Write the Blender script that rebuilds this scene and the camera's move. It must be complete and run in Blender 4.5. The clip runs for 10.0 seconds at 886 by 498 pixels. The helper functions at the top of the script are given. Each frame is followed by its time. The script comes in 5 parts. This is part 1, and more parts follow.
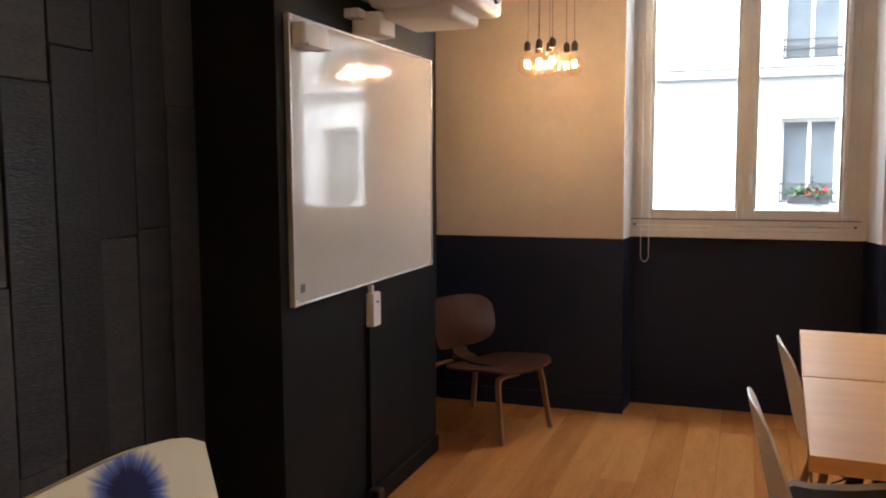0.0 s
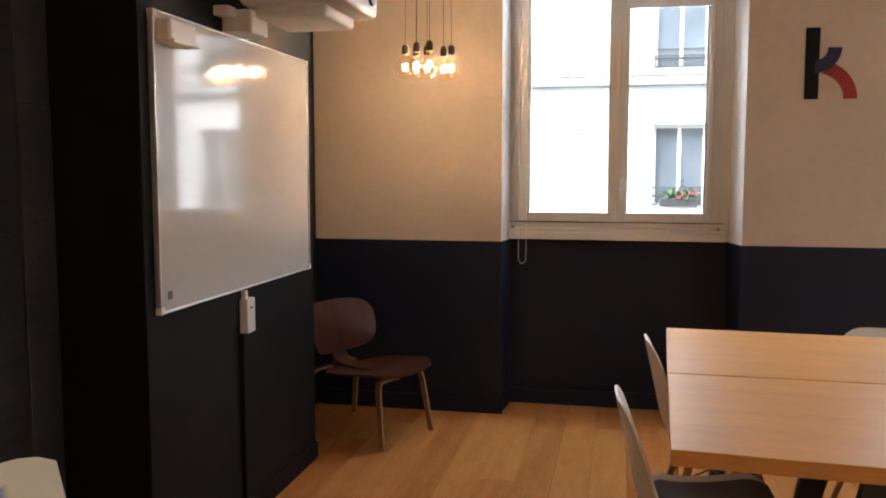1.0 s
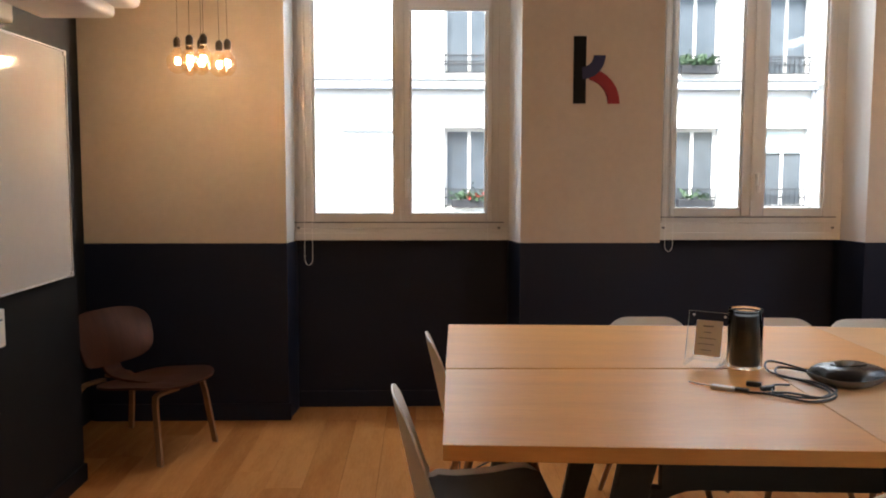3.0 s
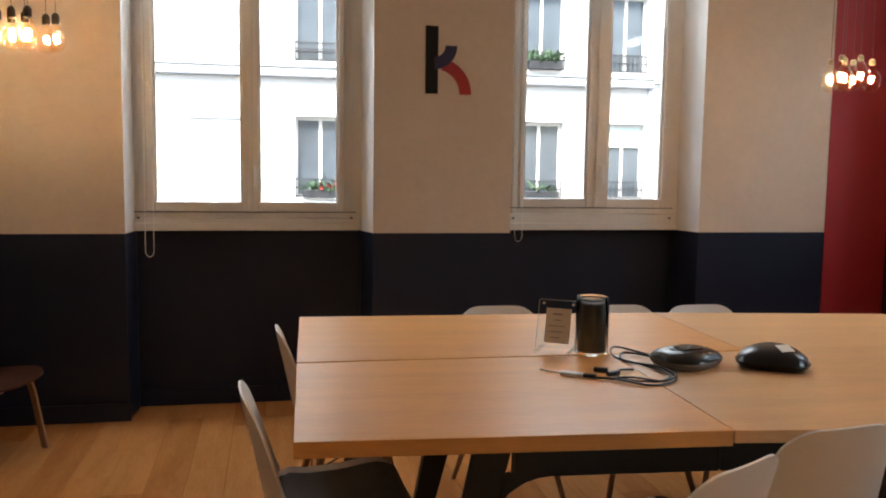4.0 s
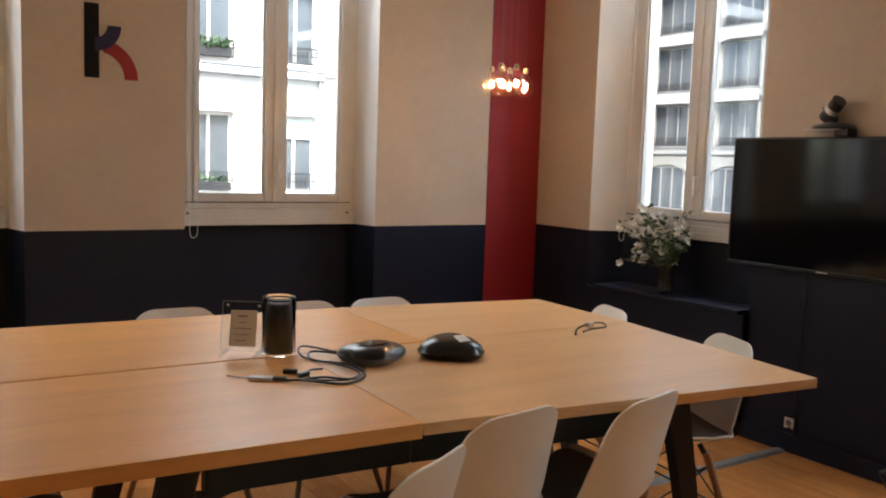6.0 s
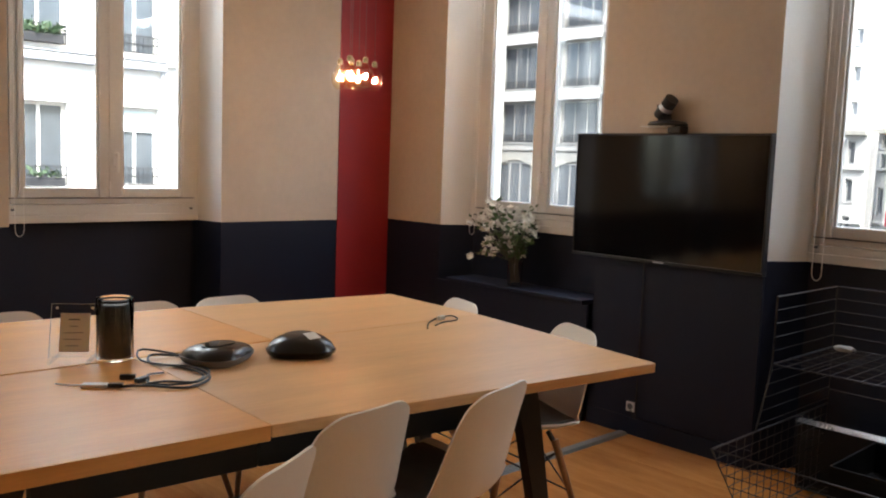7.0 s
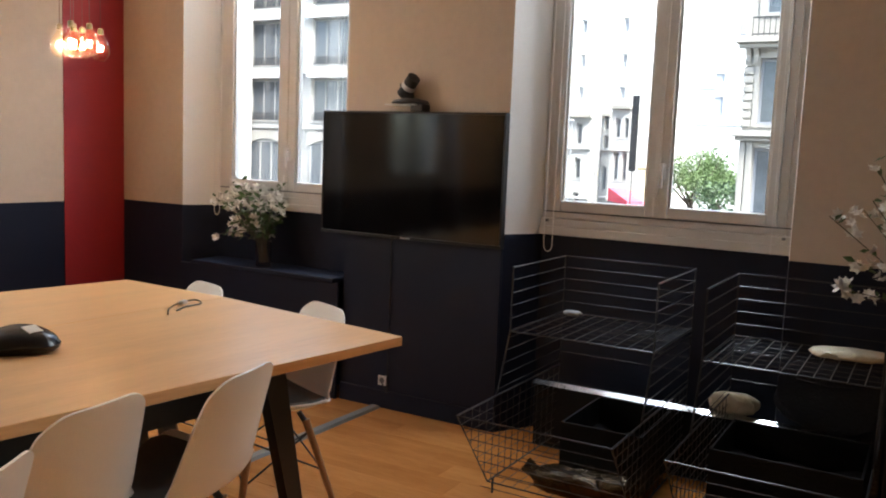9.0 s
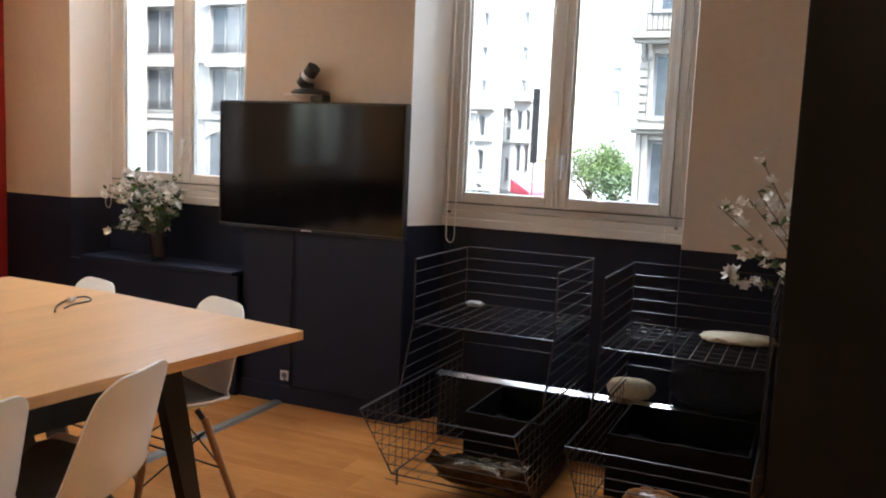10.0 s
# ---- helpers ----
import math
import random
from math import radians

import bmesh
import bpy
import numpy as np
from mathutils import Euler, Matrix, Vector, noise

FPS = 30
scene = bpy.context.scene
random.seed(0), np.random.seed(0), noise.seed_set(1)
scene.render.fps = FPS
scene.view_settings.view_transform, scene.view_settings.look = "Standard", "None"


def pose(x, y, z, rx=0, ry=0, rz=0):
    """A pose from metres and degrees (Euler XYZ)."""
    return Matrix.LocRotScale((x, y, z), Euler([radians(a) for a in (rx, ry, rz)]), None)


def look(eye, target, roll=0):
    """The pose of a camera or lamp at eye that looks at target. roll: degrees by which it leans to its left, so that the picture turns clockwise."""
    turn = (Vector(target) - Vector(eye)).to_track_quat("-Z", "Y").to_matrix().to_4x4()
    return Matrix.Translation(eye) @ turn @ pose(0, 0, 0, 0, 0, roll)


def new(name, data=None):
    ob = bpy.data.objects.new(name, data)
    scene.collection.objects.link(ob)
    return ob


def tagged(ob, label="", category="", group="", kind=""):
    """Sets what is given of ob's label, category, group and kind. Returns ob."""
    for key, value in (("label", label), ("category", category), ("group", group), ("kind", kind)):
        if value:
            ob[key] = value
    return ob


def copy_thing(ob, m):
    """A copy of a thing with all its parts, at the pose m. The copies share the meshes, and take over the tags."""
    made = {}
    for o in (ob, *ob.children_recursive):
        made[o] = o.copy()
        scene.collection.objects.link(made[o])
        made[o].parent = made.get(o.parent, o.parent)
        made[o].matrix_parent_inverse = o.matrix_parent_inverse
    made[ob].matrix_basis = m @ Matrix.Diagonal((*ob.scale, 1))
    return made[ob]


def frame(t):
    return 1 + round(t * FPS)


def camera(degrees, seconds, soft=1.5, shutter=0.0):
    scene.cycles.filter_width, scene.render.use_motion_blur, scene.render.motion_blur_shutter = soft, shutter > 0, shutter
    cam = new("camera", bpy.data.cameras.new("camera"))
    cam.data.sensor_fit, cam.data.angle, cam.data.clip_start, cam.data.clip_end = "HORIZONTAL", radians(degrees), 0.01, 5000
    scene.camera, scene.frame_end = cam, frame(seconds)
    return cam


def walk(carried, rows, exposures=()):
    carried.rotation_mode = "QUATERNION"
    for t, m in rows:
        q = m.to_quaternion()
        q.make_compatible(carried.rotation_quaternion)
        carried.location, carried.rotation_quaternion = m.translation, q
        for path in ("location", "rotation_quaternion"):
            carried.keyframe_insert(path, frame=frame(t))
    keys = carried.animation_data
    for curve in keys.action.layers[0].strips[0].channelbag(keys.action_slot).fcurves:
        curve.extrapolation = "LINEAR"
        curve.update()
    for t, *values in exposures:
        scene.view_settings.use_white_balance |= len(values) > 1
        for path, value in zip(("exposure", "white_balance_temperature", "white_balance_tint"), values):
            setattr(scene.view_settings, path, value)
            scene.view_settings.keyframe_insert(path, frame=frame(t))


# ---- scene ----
cam = camera(55.1, 10.0, soft=2.0)
PATH = [
    (0, (1.231, 0.5, 1.397), (0.564, 2.376, 1.206), -0.3),
    (0.5, (1.259, 0.531, 1.398), (0.71, 2.444, 1.206), -0.1),
    (1, (1.262, 0.531, 1.397), (0.851, 2.479, 1.212), 0.0),
    (1.5, (1.281, 0.538, 1.396), (0.966, 2.506, 1.22), -0.3),
    (2, (1.294, 0.561, 1.392), (1.079, 2.542, 1.222), -0.4),
    (2.5, (1.321, 0.569, 1.388), (1.227, 2.559, 1.216), -0.3),
    (4, (1.337, 0.643, 1.374), (1.735, 2.593, 1.177), 0.8),
    (4.5, (1.33, 0.658, 1.384), (1.898, 2.565, 1.184), 0.9),
    (5, (1.324, 0.673, 1.393), (2.039, 2.529, 1.18), 1.5),
    (5.5, (1.318, 0.699, 1.393), (2.191, 2.486, 1.182), 1.8),
    (6, (1.317, 0.715, 1.396), (2.416, 2.374, 1.194), 1.9),
    (7.5, (1.363, 0.738, 1.389), (2.825, 2.087, 1.179), 2.1),
    (8, (1.368, 0.737, 1.394), (2.928, 1.969, 1.176), 2.0),
    (8.5, (1.389, 0.733, 1.384), (3.025, 1.864, 1.172), 2.0),
    (9, (1.394, 0.729, 1.384), (3.114, 1.724, 1.156), 2.3),
    (9.5, (1.398, 0.731, 1.39), (3.177, 1.612, 1.147), 2.4),
    (10, (1.411, 0.726, 1.383), (3.231, 1.52, 1.145), 2.5),
]
walk(cam, [(t, look(eye, target, roll)) for t, eye, target, roll in PATH],
     exposures=[(0.0, 2.62, 6100, 10), (2.0, 2.44, 6200, 10), (4.2, 2.25, 6450, 10), (6.0, 2.32, 6550, 10), (8.0, 2.45, 6550, 10), (9.3, 2.68, 6400, 10), (10.0, 2.80, 6300, 10)])

# ---------------------------------------------------------------- light
world = bpy.data.worlds.new("sky")
scene.world = world
world.use_nodes = True
wn = world.node_tree.nodes
sky = wn.new("ShaderNodeTexSky")
sky.sky_type = 'NISHITA'
sky.sun_disc = False
sky.sun_elevation = radians(48)
sky.sun_rotation = radians(200)
sky.air_density, sky.dust_density, sky.ozone_density = 1.0, 2.0, 1.0
wn["Background"].inputs[1].default_value = 0.15
world.node_tree.links.new(sky.outputs[0], wn["Background"].inputs[0])

sun_data = bpy.data.lights.new("sun", 'SUN')
sun_data.energy = 4.2
sun_data.angle = radians(30)
sun_data.color = (1.0, 0.97, 0.93)
sun = new("sun", sun_data)
sun.matrix_world = look((-8, -16, 22), (0, 0, 0))

# area lamps outside stand in for skylight, over the four window openings' heads
for x, y, w, a, watts in ((1.24, 5.84, 1.05, 0, 8.0), (3.26, 5.84, 0.9, 0, 7.0), (5.67, 4.1, 0.95, -90, 7.0), (5.67, 1.87, 0.95, -90, 8.5)):
    ld = bpy.data.lights.new("skylight_fill", 'AREA')
    ld.shape, ld.size, ld.size_y, ld.energy, ld.color = 'RECTANGLE', w, 0.5, watts, (0.86, 0.94, 1.0)
    new("skylight_fill", ld).matrix_world = pose(x, y, 2.75, 0, 0, a) @ pose(0, 0, 0, -48, 0, 0)
# added lamps inside the recesses brighten their sides as that skylight would
for x, y, w, a, watts in ((1.24, 5.38, 1.0, 0, 0.7), (3.26, 5.38, 0.85, 0, 0.9), (5.21, 4.1, 0.9, -90, 1.2), (5.21, 1.87, 0.95, -90, 1.4)):
    ld = bpy.data.lights.new("recess_fill", 'AREA')
    ld.shape, ld.size, ld.size_y, ld.energy, ld.color = 'RECTANGLE', w, 0.16, watts, (0.84, 0.93, 1.0)
    new("recess_fill", ld).matrix_world = pose(x, y, 2.70, 0, 0, a) @ pose(0, 0, 0, -36, 0, 0)

# ---------------------------------------------------------------- materials
MATS = {}


def shade(name, low, high, rough=0.6, scale=6.0, fine=60.0, bump=0.1, metal=0.0, stretch=(1, 1, 1), spec=0.5,
          rand=0.0, coat=0.0, trans=0.0, bump_dist=0.01, rough_var=0.1):
    """A surface with two scales of variation between two colours, and fine relief."""
    if name in MATS:
        return MATS[name]
    m = bpy.data.materials.new(name)
    m.use_nodes = True
    n, l = m.node_tree.nodes, m.node_tree.links
    b = n["Principled BSDF"]
    tex = n.new("ShaderNodeTexCoord")
    mp = n.new("ShaderNodeMapping")
    mp.inputs["Scale"].default_value = stretch
    l.new(tex.outputs["Object"], mp.inputs["Vector"])
    vec = mp.outputs["Vector"]
    if rand:
        info = n.new("ShaderNodeObjectInfo")
        add = n.new("ShaderNodeVectorMath")
        add.operation = 'MULTIPLY_ADD'
        comb = n.new("ShaderNodeCombineXYZ")
        for s in (0, 1, 2):
            l.new(info.outputs["Random"], comb.inputs[s])
        add.inputs[1].default_value = (37.0, 53.0, 71.0)
        l.new(comb.outputs[0], add.inputs[0])
        l.new(vec, add.inputs[2])
        vec = add.outputs[0]
    n1 = n.new("ShaderNodeTexNoise")
    n1.inputs["Scale"].default_value, n1.inputs["Detail"].default_value = scale, 4.0
    n2 = n.new("ShaderNodeTexNoise")
    n2.inputs["Scale"].default_value, n2.inputs["Detail"].default_value = fine, 3.0
    l.new(vec, n1.inputs["Vector"])
    l.new(vec, n2.inputs["Vector"])
    mixf = n.new("ShaderNodeMath")
    mixf.operation = 'MULTIPLY_ADD'
    l.new(n2.outputs["Fac"], mixf.inputs[0])
    mixf.inputs[1].default_value = 0.4
    half = n.new("ShaderNodeMath")
    half.operation = 'MULTIPLY'
    half.inputs[1].default_value = 0.6
    l.new(n1.outputs["Fac"], half.inputs[0])
    l.new(half.outputs[0], mixf.inputs[2])
    fac = mixf.outputs[0]
    if rand:
        more = n.new("ShaderNodeMath")
        more.operation = 'MULTIPLY_ADD'
        l.new(info.outputs["Random"], more.inputs[0])
        more.inputs[1].default_value = rand
        off = n.new("ShaderNodeMath")
        off.operation = 'SUBTRACT'
        l.new(fac, off.inputs[0])
        off.inputs[1].default_value = rand / 2
        l.new(off.outputs[0], more.inputs[2])
        fac = more.outputs[0]
    ramp = n.new("ShaderNodeValToRGB")
    ramp.color_ramp.elements[0].position, ramp.color_ramp.elements[0].color = 0.3, (*low, 1)
    ramp.color_ramp.elements[1].position, ramp.color_ramp.elements[1].color = 0.7, (*high, 1)
    l.new(fac, ramp.inputs[0])
    l.new(ramp.outputs[0], b.inputs["Base Color"])
    rr = n.new("ShaderNodeMapRange")
    rr.inputs["To Min"].default_value, rr.inputs["To Max"].default_value = max(0.02, rough - rough_var), min(1, rough + rough_var)
    l.new(n1.outputs["Fac"], rr.inputs["Value"])
    l.new(rr.outputs[0], b.inputs["Roughness"])
    b.inputs["Metallic"].default_value = metal
    b.inputs["Specular IOR Level"].default_value = spec
    b.inputs["Coat Weight"].default_value = coat
    b.inputs["Transmission Weight"].default_value = trans
    if bump:
        bp = n.new("ShaderNodeBump")
        bp.inputs["Strength"].default_value, bp.inputs["Distance"].default_value = bump, bump_dist
        l.new(mixf.outputs[0], bp.inputs["Height"])
        l.new(bp.outputs[0], b.inputs["Normal"])
    MATS[name] = m
    return m


def glow(name, colour, strength):
    m = bpy.data.materials.new(name)
    m.use_nodes = True
    b = m.node_tree.nodes["Principled BSDF"]
    b.inputs["Base Color"].default_value = (*colour, 1)
    b.inputs["Emission Color"].default_value = (*colour, 1)
    b.inputs["Emission Strength"].default_value = strength
    return m


def glass(name, colour=(1, 1, 1), rough=0.0, ior=1.45, thin=False):
    m = bpy.data.materials.new(name)
    m.use_nodes = True
    n, l = m.node_tree.nodes, m.node_tree.links
    b = n["Principled BSDF"]
    if thin:
        out = n["Material Output"]
        tr = n.new("ShaderNodeBsdfTransparent")
        tr.inputs[0].default_value = (*colour, 1)
        gl = n.new("ShaderNodeBsdfGlossy")
        gl.inputs["Roughness"].default_value = rough
        lw = n.new("ShaderNodeLayerWeight")
        pw = n.new("ShaderNodeMath")
        pw.operation = 'POWER'
        l.new(lw.outputs["Facing"], pw.inputs[0])
        pw.inputs[1].default_value = 4.0
        fr = n.new("ShaderNodeMath")
        fr.operation = 'MULTIPLY_ADD'
        l.new(pw.outputs[0], fr.inputs[0])
        fr.inputs[1].default_value = 0.6
        fr.inputs[2].default_value = ((ior - 1) / (ior + 1)) ** 2
        mx = n.new("ShaderNodeMixShader")
        l.new(fr.outputs[0], mx.inputs[0])
        l.new(tr.outputs[0], mx.inputs[1])
        l.new(gl.outputs[0], mx.inputs[2])
        l.new(mx.outputs[0], out.inputs[0])
        n.remove(b)
    else:
        b.inputs["Base Color"].default_value = (*colour, 1)
        b.inputs["Transmission Weight"].default_value = 1.0
        b.inputs["Roughness"].default_value = rough
        b.inputs["IOR"].default_value = ior
    return m


WALL = shade("wall_paint", (0.53, 0.450, 0.370), (0.60, 0.515, 0.425), 0.75, 3.0, 26, 0.35, bump_dist=0.006)
# wall colour whitened to carry the daylight on the recess sides
DAYLIT_REVEAL = shade("daylit_reveal", (0.72, 0.70, 0.66), (0.78, 0.76, 0.72), 0.6, 2.0, 90, 0.08, bump_dist=0.004)
CEIL = shade("ceiling_paint", (0.72, 0.70, 0.67), (0.78, 0.76, 0.73), 0.8, 2.0, 90, 0.05)
NAVY = shade("navy_paint", (0.0038, 0.0066, 0.0195), (0.0058, 0.0098, 0.0275), 0.55, 3.0, 120, 0.1, spec=0.35, bump_dist=0.004)
BLACKP = shade("black_paint", (0.0040, 0.0042, 0.0048), (0.0064, 0.0067, 0.0075), 0.6, 3.0, 120, 0.1, spec=0.2, bump_dist=0.004)
RED = shade("red_paint", (0.27, 0.012, 0.017), (0.31, 0.015, 0.020), 0.55, 3.0, 120, 0.08, bump_dist=0.004)
PVC = shade("window_frame_paint", (0.58, 0.56, 0.52), (0.66, 0.64, 0.60), 0.35, 4.0, 80, 0.03)
OAKF = shade("oak_floor", (0.47, 0.185, 0.050), (0.64, 0.285, 0.088), 0.21, 2.2, 18, 0.06, stretch=(7, 0.8, 6), rand=0.34, bump_dist=0.003, rough_var=0.05)
OAKT = shade("oak_table", (0.62, 0.285, 0.084), (0.77, 0.385, 0.122), 0.40, 1.6, 18, 0.006, stretch=(0.7, 7, 7), rand=0.14, bump_dist=0.002, rough_var=0.05, spec=0.28)
OAKP = shade("pale_oak_slab", (0.60, 0.335, 0.145), (0.76, 0.455, 0.215), 0.34, 1.6, 18, 0.006, stretch=(0.7, 7, 7), rand=0.14, bump_dist=0.002, rough_var=0.06, spec=0.5)
CHAR = shade("charred_wood", (0.007, 0.007, 0.0075), (0.052, 0.047, 0.044), 0.50, 3.0, 34, 0.9, stretch=(4, 1.3, 7), rand=0.5, bump_dist=0.008)
STEEL = shade("black_steel", (0.010, 0.010, 0.011), (0.018, 0.018, 0.019), 0.45, 6, 90, 0.05)
WIRE = shade("black_wire", (0.035, 0.035, 0.038), (0.07, 0.07, 0.075), 0.33, 9, 90, 0.0, metal=0.7, coat=0.2)
SHELL = shade("white_shell", (0.82, 0.80, 0.75), (0.87, 0.85, 0.80), 0.42, 3, 120, 0.02)
PAD = shade("grey_pad", (0.075, 0.072, 0.066), (0.12, 0.115, 0.105), 0.85, 20, 240, 0.3, bump_dist=0.002)
BEECH = shade("chair_leg_wood", (0.26, 0.13, 0.06), (0.40, 0.22, 0.11), 0.45, 3, 30, 0.08, stretch=(8, 8, 1))
WALNUT = shade("walnut_veneer", (0.042, 0.016, 0.009), (0.088, 0.034, 0.019), 0.34, 2.0, 24, 0.05, spec=0.3, stretch=(9, 1, 1))
PLYEDGE = shade("plywood_edge", (0.22, 0.12, 0.06), (0.36, 0.21, 0.11), 0.45, 3, 40, 0.05)
BOARD = shade("whiteboard_enamel", (0.56, 0.54, 0.50), (0.60, 0.58, 0.54), 0.10, 1.5, 30, 0.0, coat=0.6, rough_var=0.04)
ALU = shade("aluminium", (0.62, 0.62, 0.62), (0.72, 0.72, 0.72), 0.35, 4, 60, 0.03, metal=0.8)
WPLAST = shade("white_plastic", (0.68, 0.66, 0.63), (0.76, 0.74, 0.71), 0.42, 5, 90, 0.02)
BPLAST = shade("black_plastic", (0.007, 0.007, 0.008), (0.014, 0.014, 0.015), 0.38, 5, 140, 0.04)
GPLAST = shade("grey_plastic", (0.10, 0.10, 0.105), (0.16, 0.16, 0.165), 0.4, 5, 140, 0.04)
SCREEN = shade("tv_screen", (0.004, 0.004, 0.005), (0.006, 0.006, 0.007), 0.09, 2, 40, 0.0, rough_var=0.03)
STRIP = shade("cable_cover_grey", (0.16, 0.16, 0.155), (0.24, 0.235, 0.225), 0.5, 4, 60, 0.05)
PAPER = shade("paper", (0.72, 0.71, 0.68), (0.78, 0.77, 0.74), 0.8, 5, 60, 0.02)
INK = shade("ink_grey", (0.10, 0.10, 0.11), (0.16, 0.16, 0.17), 0.7, 5, 60, 0.0)
BEAN = shade("coffee_beans", (0.008, 0.006, 0.005), (0.030, 0.020, 0.014), 0.35, 60, 160, 0.5)
LEAF = shade("leaf", (0.035, 0.075, 0.022), (0.09, 0.16, 0.05), 0.5, 12, 60, 0.1)
TWIG = shade("twig", (0.06, 0.05, 0.03), (0.12, 0.10, 0.06), 0.7, 12, 60, 0.1)
PETAL = shade("white_petal", (0.74, 0.73, 0.68), (0.82, 0.81, 0.77), 0.6, 12, 90, 0.05)
FACADE = shade("facade_plaster", (0.66, 0.66, 0.64), (0.74, 0.74, 0.72), 0.85, 0.6, 14, 0.15)
STONE = shade("pale_stone", (0.222, 0.211, 0.188), (0.304, 0.292, 0.263), 0.85, 0.7, 9, 0.25)
OFFST = shade("grey_stone", (0.20, 0.197, 0.188), (0.27, 0.265, 0.252), 0.85, 0.7, 9, 0.25)
FAR = shade("far_plaster", (0.36, 0.355, 0.34), (0.46, 0.455, 0.44), 0.9, 0.5, 6, 0.1)
ZINC = shade("zinc_roof", (0.18, 0.19, 0.21), (0.26, 0.27, 0.29), 0.5, 0.6, 8, 0.1)
IRON = shade("balcony_iron", (0.015, 0.015, 0.017), (0.03, 0.03, 0.032), 0.5, 5, 50, 0.05)
DPANE = shade("dark_pane", (0.045, 0.055, 0.065), (0.10, 0.115, 0.13), 0.12, 0.8, 5, 0.0, rough_var=0.05)
CURT = shade("curtain_grey", (0.30, 0.32, 0.34), (0.45, 0.47, 0.48), 0.8, 3, 30, 0.2, stretch=(8, 8, 0.5))
ASPHALT = shade("asphalt", (0.04, 0.04, 0.042), (0.07, 0.07, 0.07), 0.85, 0.8, 40, 0.3)
FOLIAGE = shade("foliage", (0.045, 0.085, 0.022), (0.10, 0.16, 0.05), 0.6, 0.9, 12, 0.2)
BARK = shade("bark", (0.05, 0.04, 0.03), (0.10, 0.08, 0.06), 0.9, 4, 30, 0.5)
OFFPANE = shade("office_pane", (0.06, 0.067, 0.075), (0.12, 0.13, 0.14), 0.12, 0.8, 5, 0.0, rough_var=0.05)
HEDGE = shade("hedge_leaf", (0.020, 0.045, 0.018), (0.045, 0.085, 0.035), 0.6, 0.9, 12, 0.2)
PINK = shade("pink_awning", (0.55, 0.06, 0.09), (0.66, 0.09, 0.13), 0.7, 3, 40, 0.1)
GREEND = shade("green_paint", (0.02, 0.09, 0.04), (0.04, 0.13, 0.06), 0.5, 3, 40, 0.1)
FLRED = shade("geranium", (0.36, 0.012, 0.02), (0.48, 0.025, 0.035), 0.6, 9, 40, 0.1)
CLEAR = glass("clear_glass", (0.97, 0.98, 0.98), 0.0, 1.45)
PANE = glass("window_glass", (0.96, 0.98, 0.98), 0.0, 1.45, thin=True)
BULBG = glass("bulb_glass", (1.0, 0.93, 0.82), 0.0, 1.25, thin=True)
ACRYL = glass("acrylic", (0.96, 0.98, 0.98), 0.0, 1.49, thin=True)
FILAMENT = glow("filament", (1.0, 0.72, 0.45), 190)
FINE_FILAMENT = glow("fine_filament", (1.0, 0.68, 0.40), 400)
DARKBRASS = shade("dark_socket", (0.03, 0.022, 0.016), (0.07, 0.05, 0.035), 0.4, 8, 60, 0.05, metal=0.7)


# ---------------------------------------------------------------- mesh helpers
def box(bm, x0, x1, y0, y1, z0, z1, bev=0.0, seg=2):
    made = bmesh.new()
    bmesh.ops.create_cube(made, size=1)
    for v in made.verts:
        v.co = Vector(((x0 + x1) / 2 + v.co.x * (x1 - x0), (y0 + y1) / 2 + v.co.y * (y1 - y0), (z0 + z1) / 2 + v.co.z * (z1 - z0)))
    if bev:
        bmesh.ops.bevel(made, geom=made.edges[:], offset=bev, segments=seg, profile=0.5, affect='EDGES')
    return merge(bm, made)


def merge(bm, made, m=None):
    me = bpy.data.meshes.new("tmp")
    if m is not None:
        made.transform(m)
    made.to_mesh(me)
    made.free()
    bm.from_mesh(me)
    bpy.data.meshes.remove(me)
    return bm


def B(*args, **kw):
    return box(bmesh.new(), *args, **kw)


def rod(bm, a, b, r0, r1=None, sides=8, caps=True):
    r1 = r0 if r1 is None else r1
    a, b = Vector(a), Vector(b)
    made = bmesh.new()
    bmesh.ops.create_cone(made, cap_ends=caps, segments=sides, radius1=r0, radius2=r1, depth=(b - a).length)
    m = Matrix.Translation((a + b) / 2) @ (b - a).to_track_quat('Z', 'Y').to_matrix().to_4x4()
    return merge(bm, made, m)


def path_tube(bm, pts, r, sides=6, closed=False):
    """A tube along points, as rods joined with rounded rings."""
    pts = [Vector(p) for p in pts]
    rings = []
    n = len(pts)
    for i, p in enumerate(pts):
        d = (pts[(i + 1) % n] if (closed or i < n - 1) else p) - (pts[i - 1] if (closed or i > 0) else p)
        q = d.normalized().to_track_quat('Z', 'Y')
        rings.append([bm.verts.new(p + q @ Vector((r * math.cos(a), r * math.sin(a), 0))) for a in [2 * math.pi * k / sides for k in range(sides)]])
    for i in range(n if closed else n - 1):
        a, b = rings[i], rings[(i + 1) % n]
        for k in range(sides):
            bm.faces.new((a[k], a[(k + 1) % sides], b[(k + 1) % sides], b[k]))
    if not closed:
        bm.faces.new(rings[0][::-1])
        bm.faces.new(rings[-1])
    return bm


def lathe(bm, profile, sides=24, centre=(0, 0, 0)):
    rings = []
    c = Vector(centre)
    for r, z in profile:
        rings.append([bm.verts.new(c + Vector((r * math.cos(a), r * math.sin(a), z))) for a in [2 * math.pi * k / sides for k in range(sides)]])
    for a, b in zip(rings, rings[1:]):
        for k in range(sides):
            bm.faces.new((a[k], a[(k + 1) % sides], b[(k + 1) % sides], b[k]))
    return bm


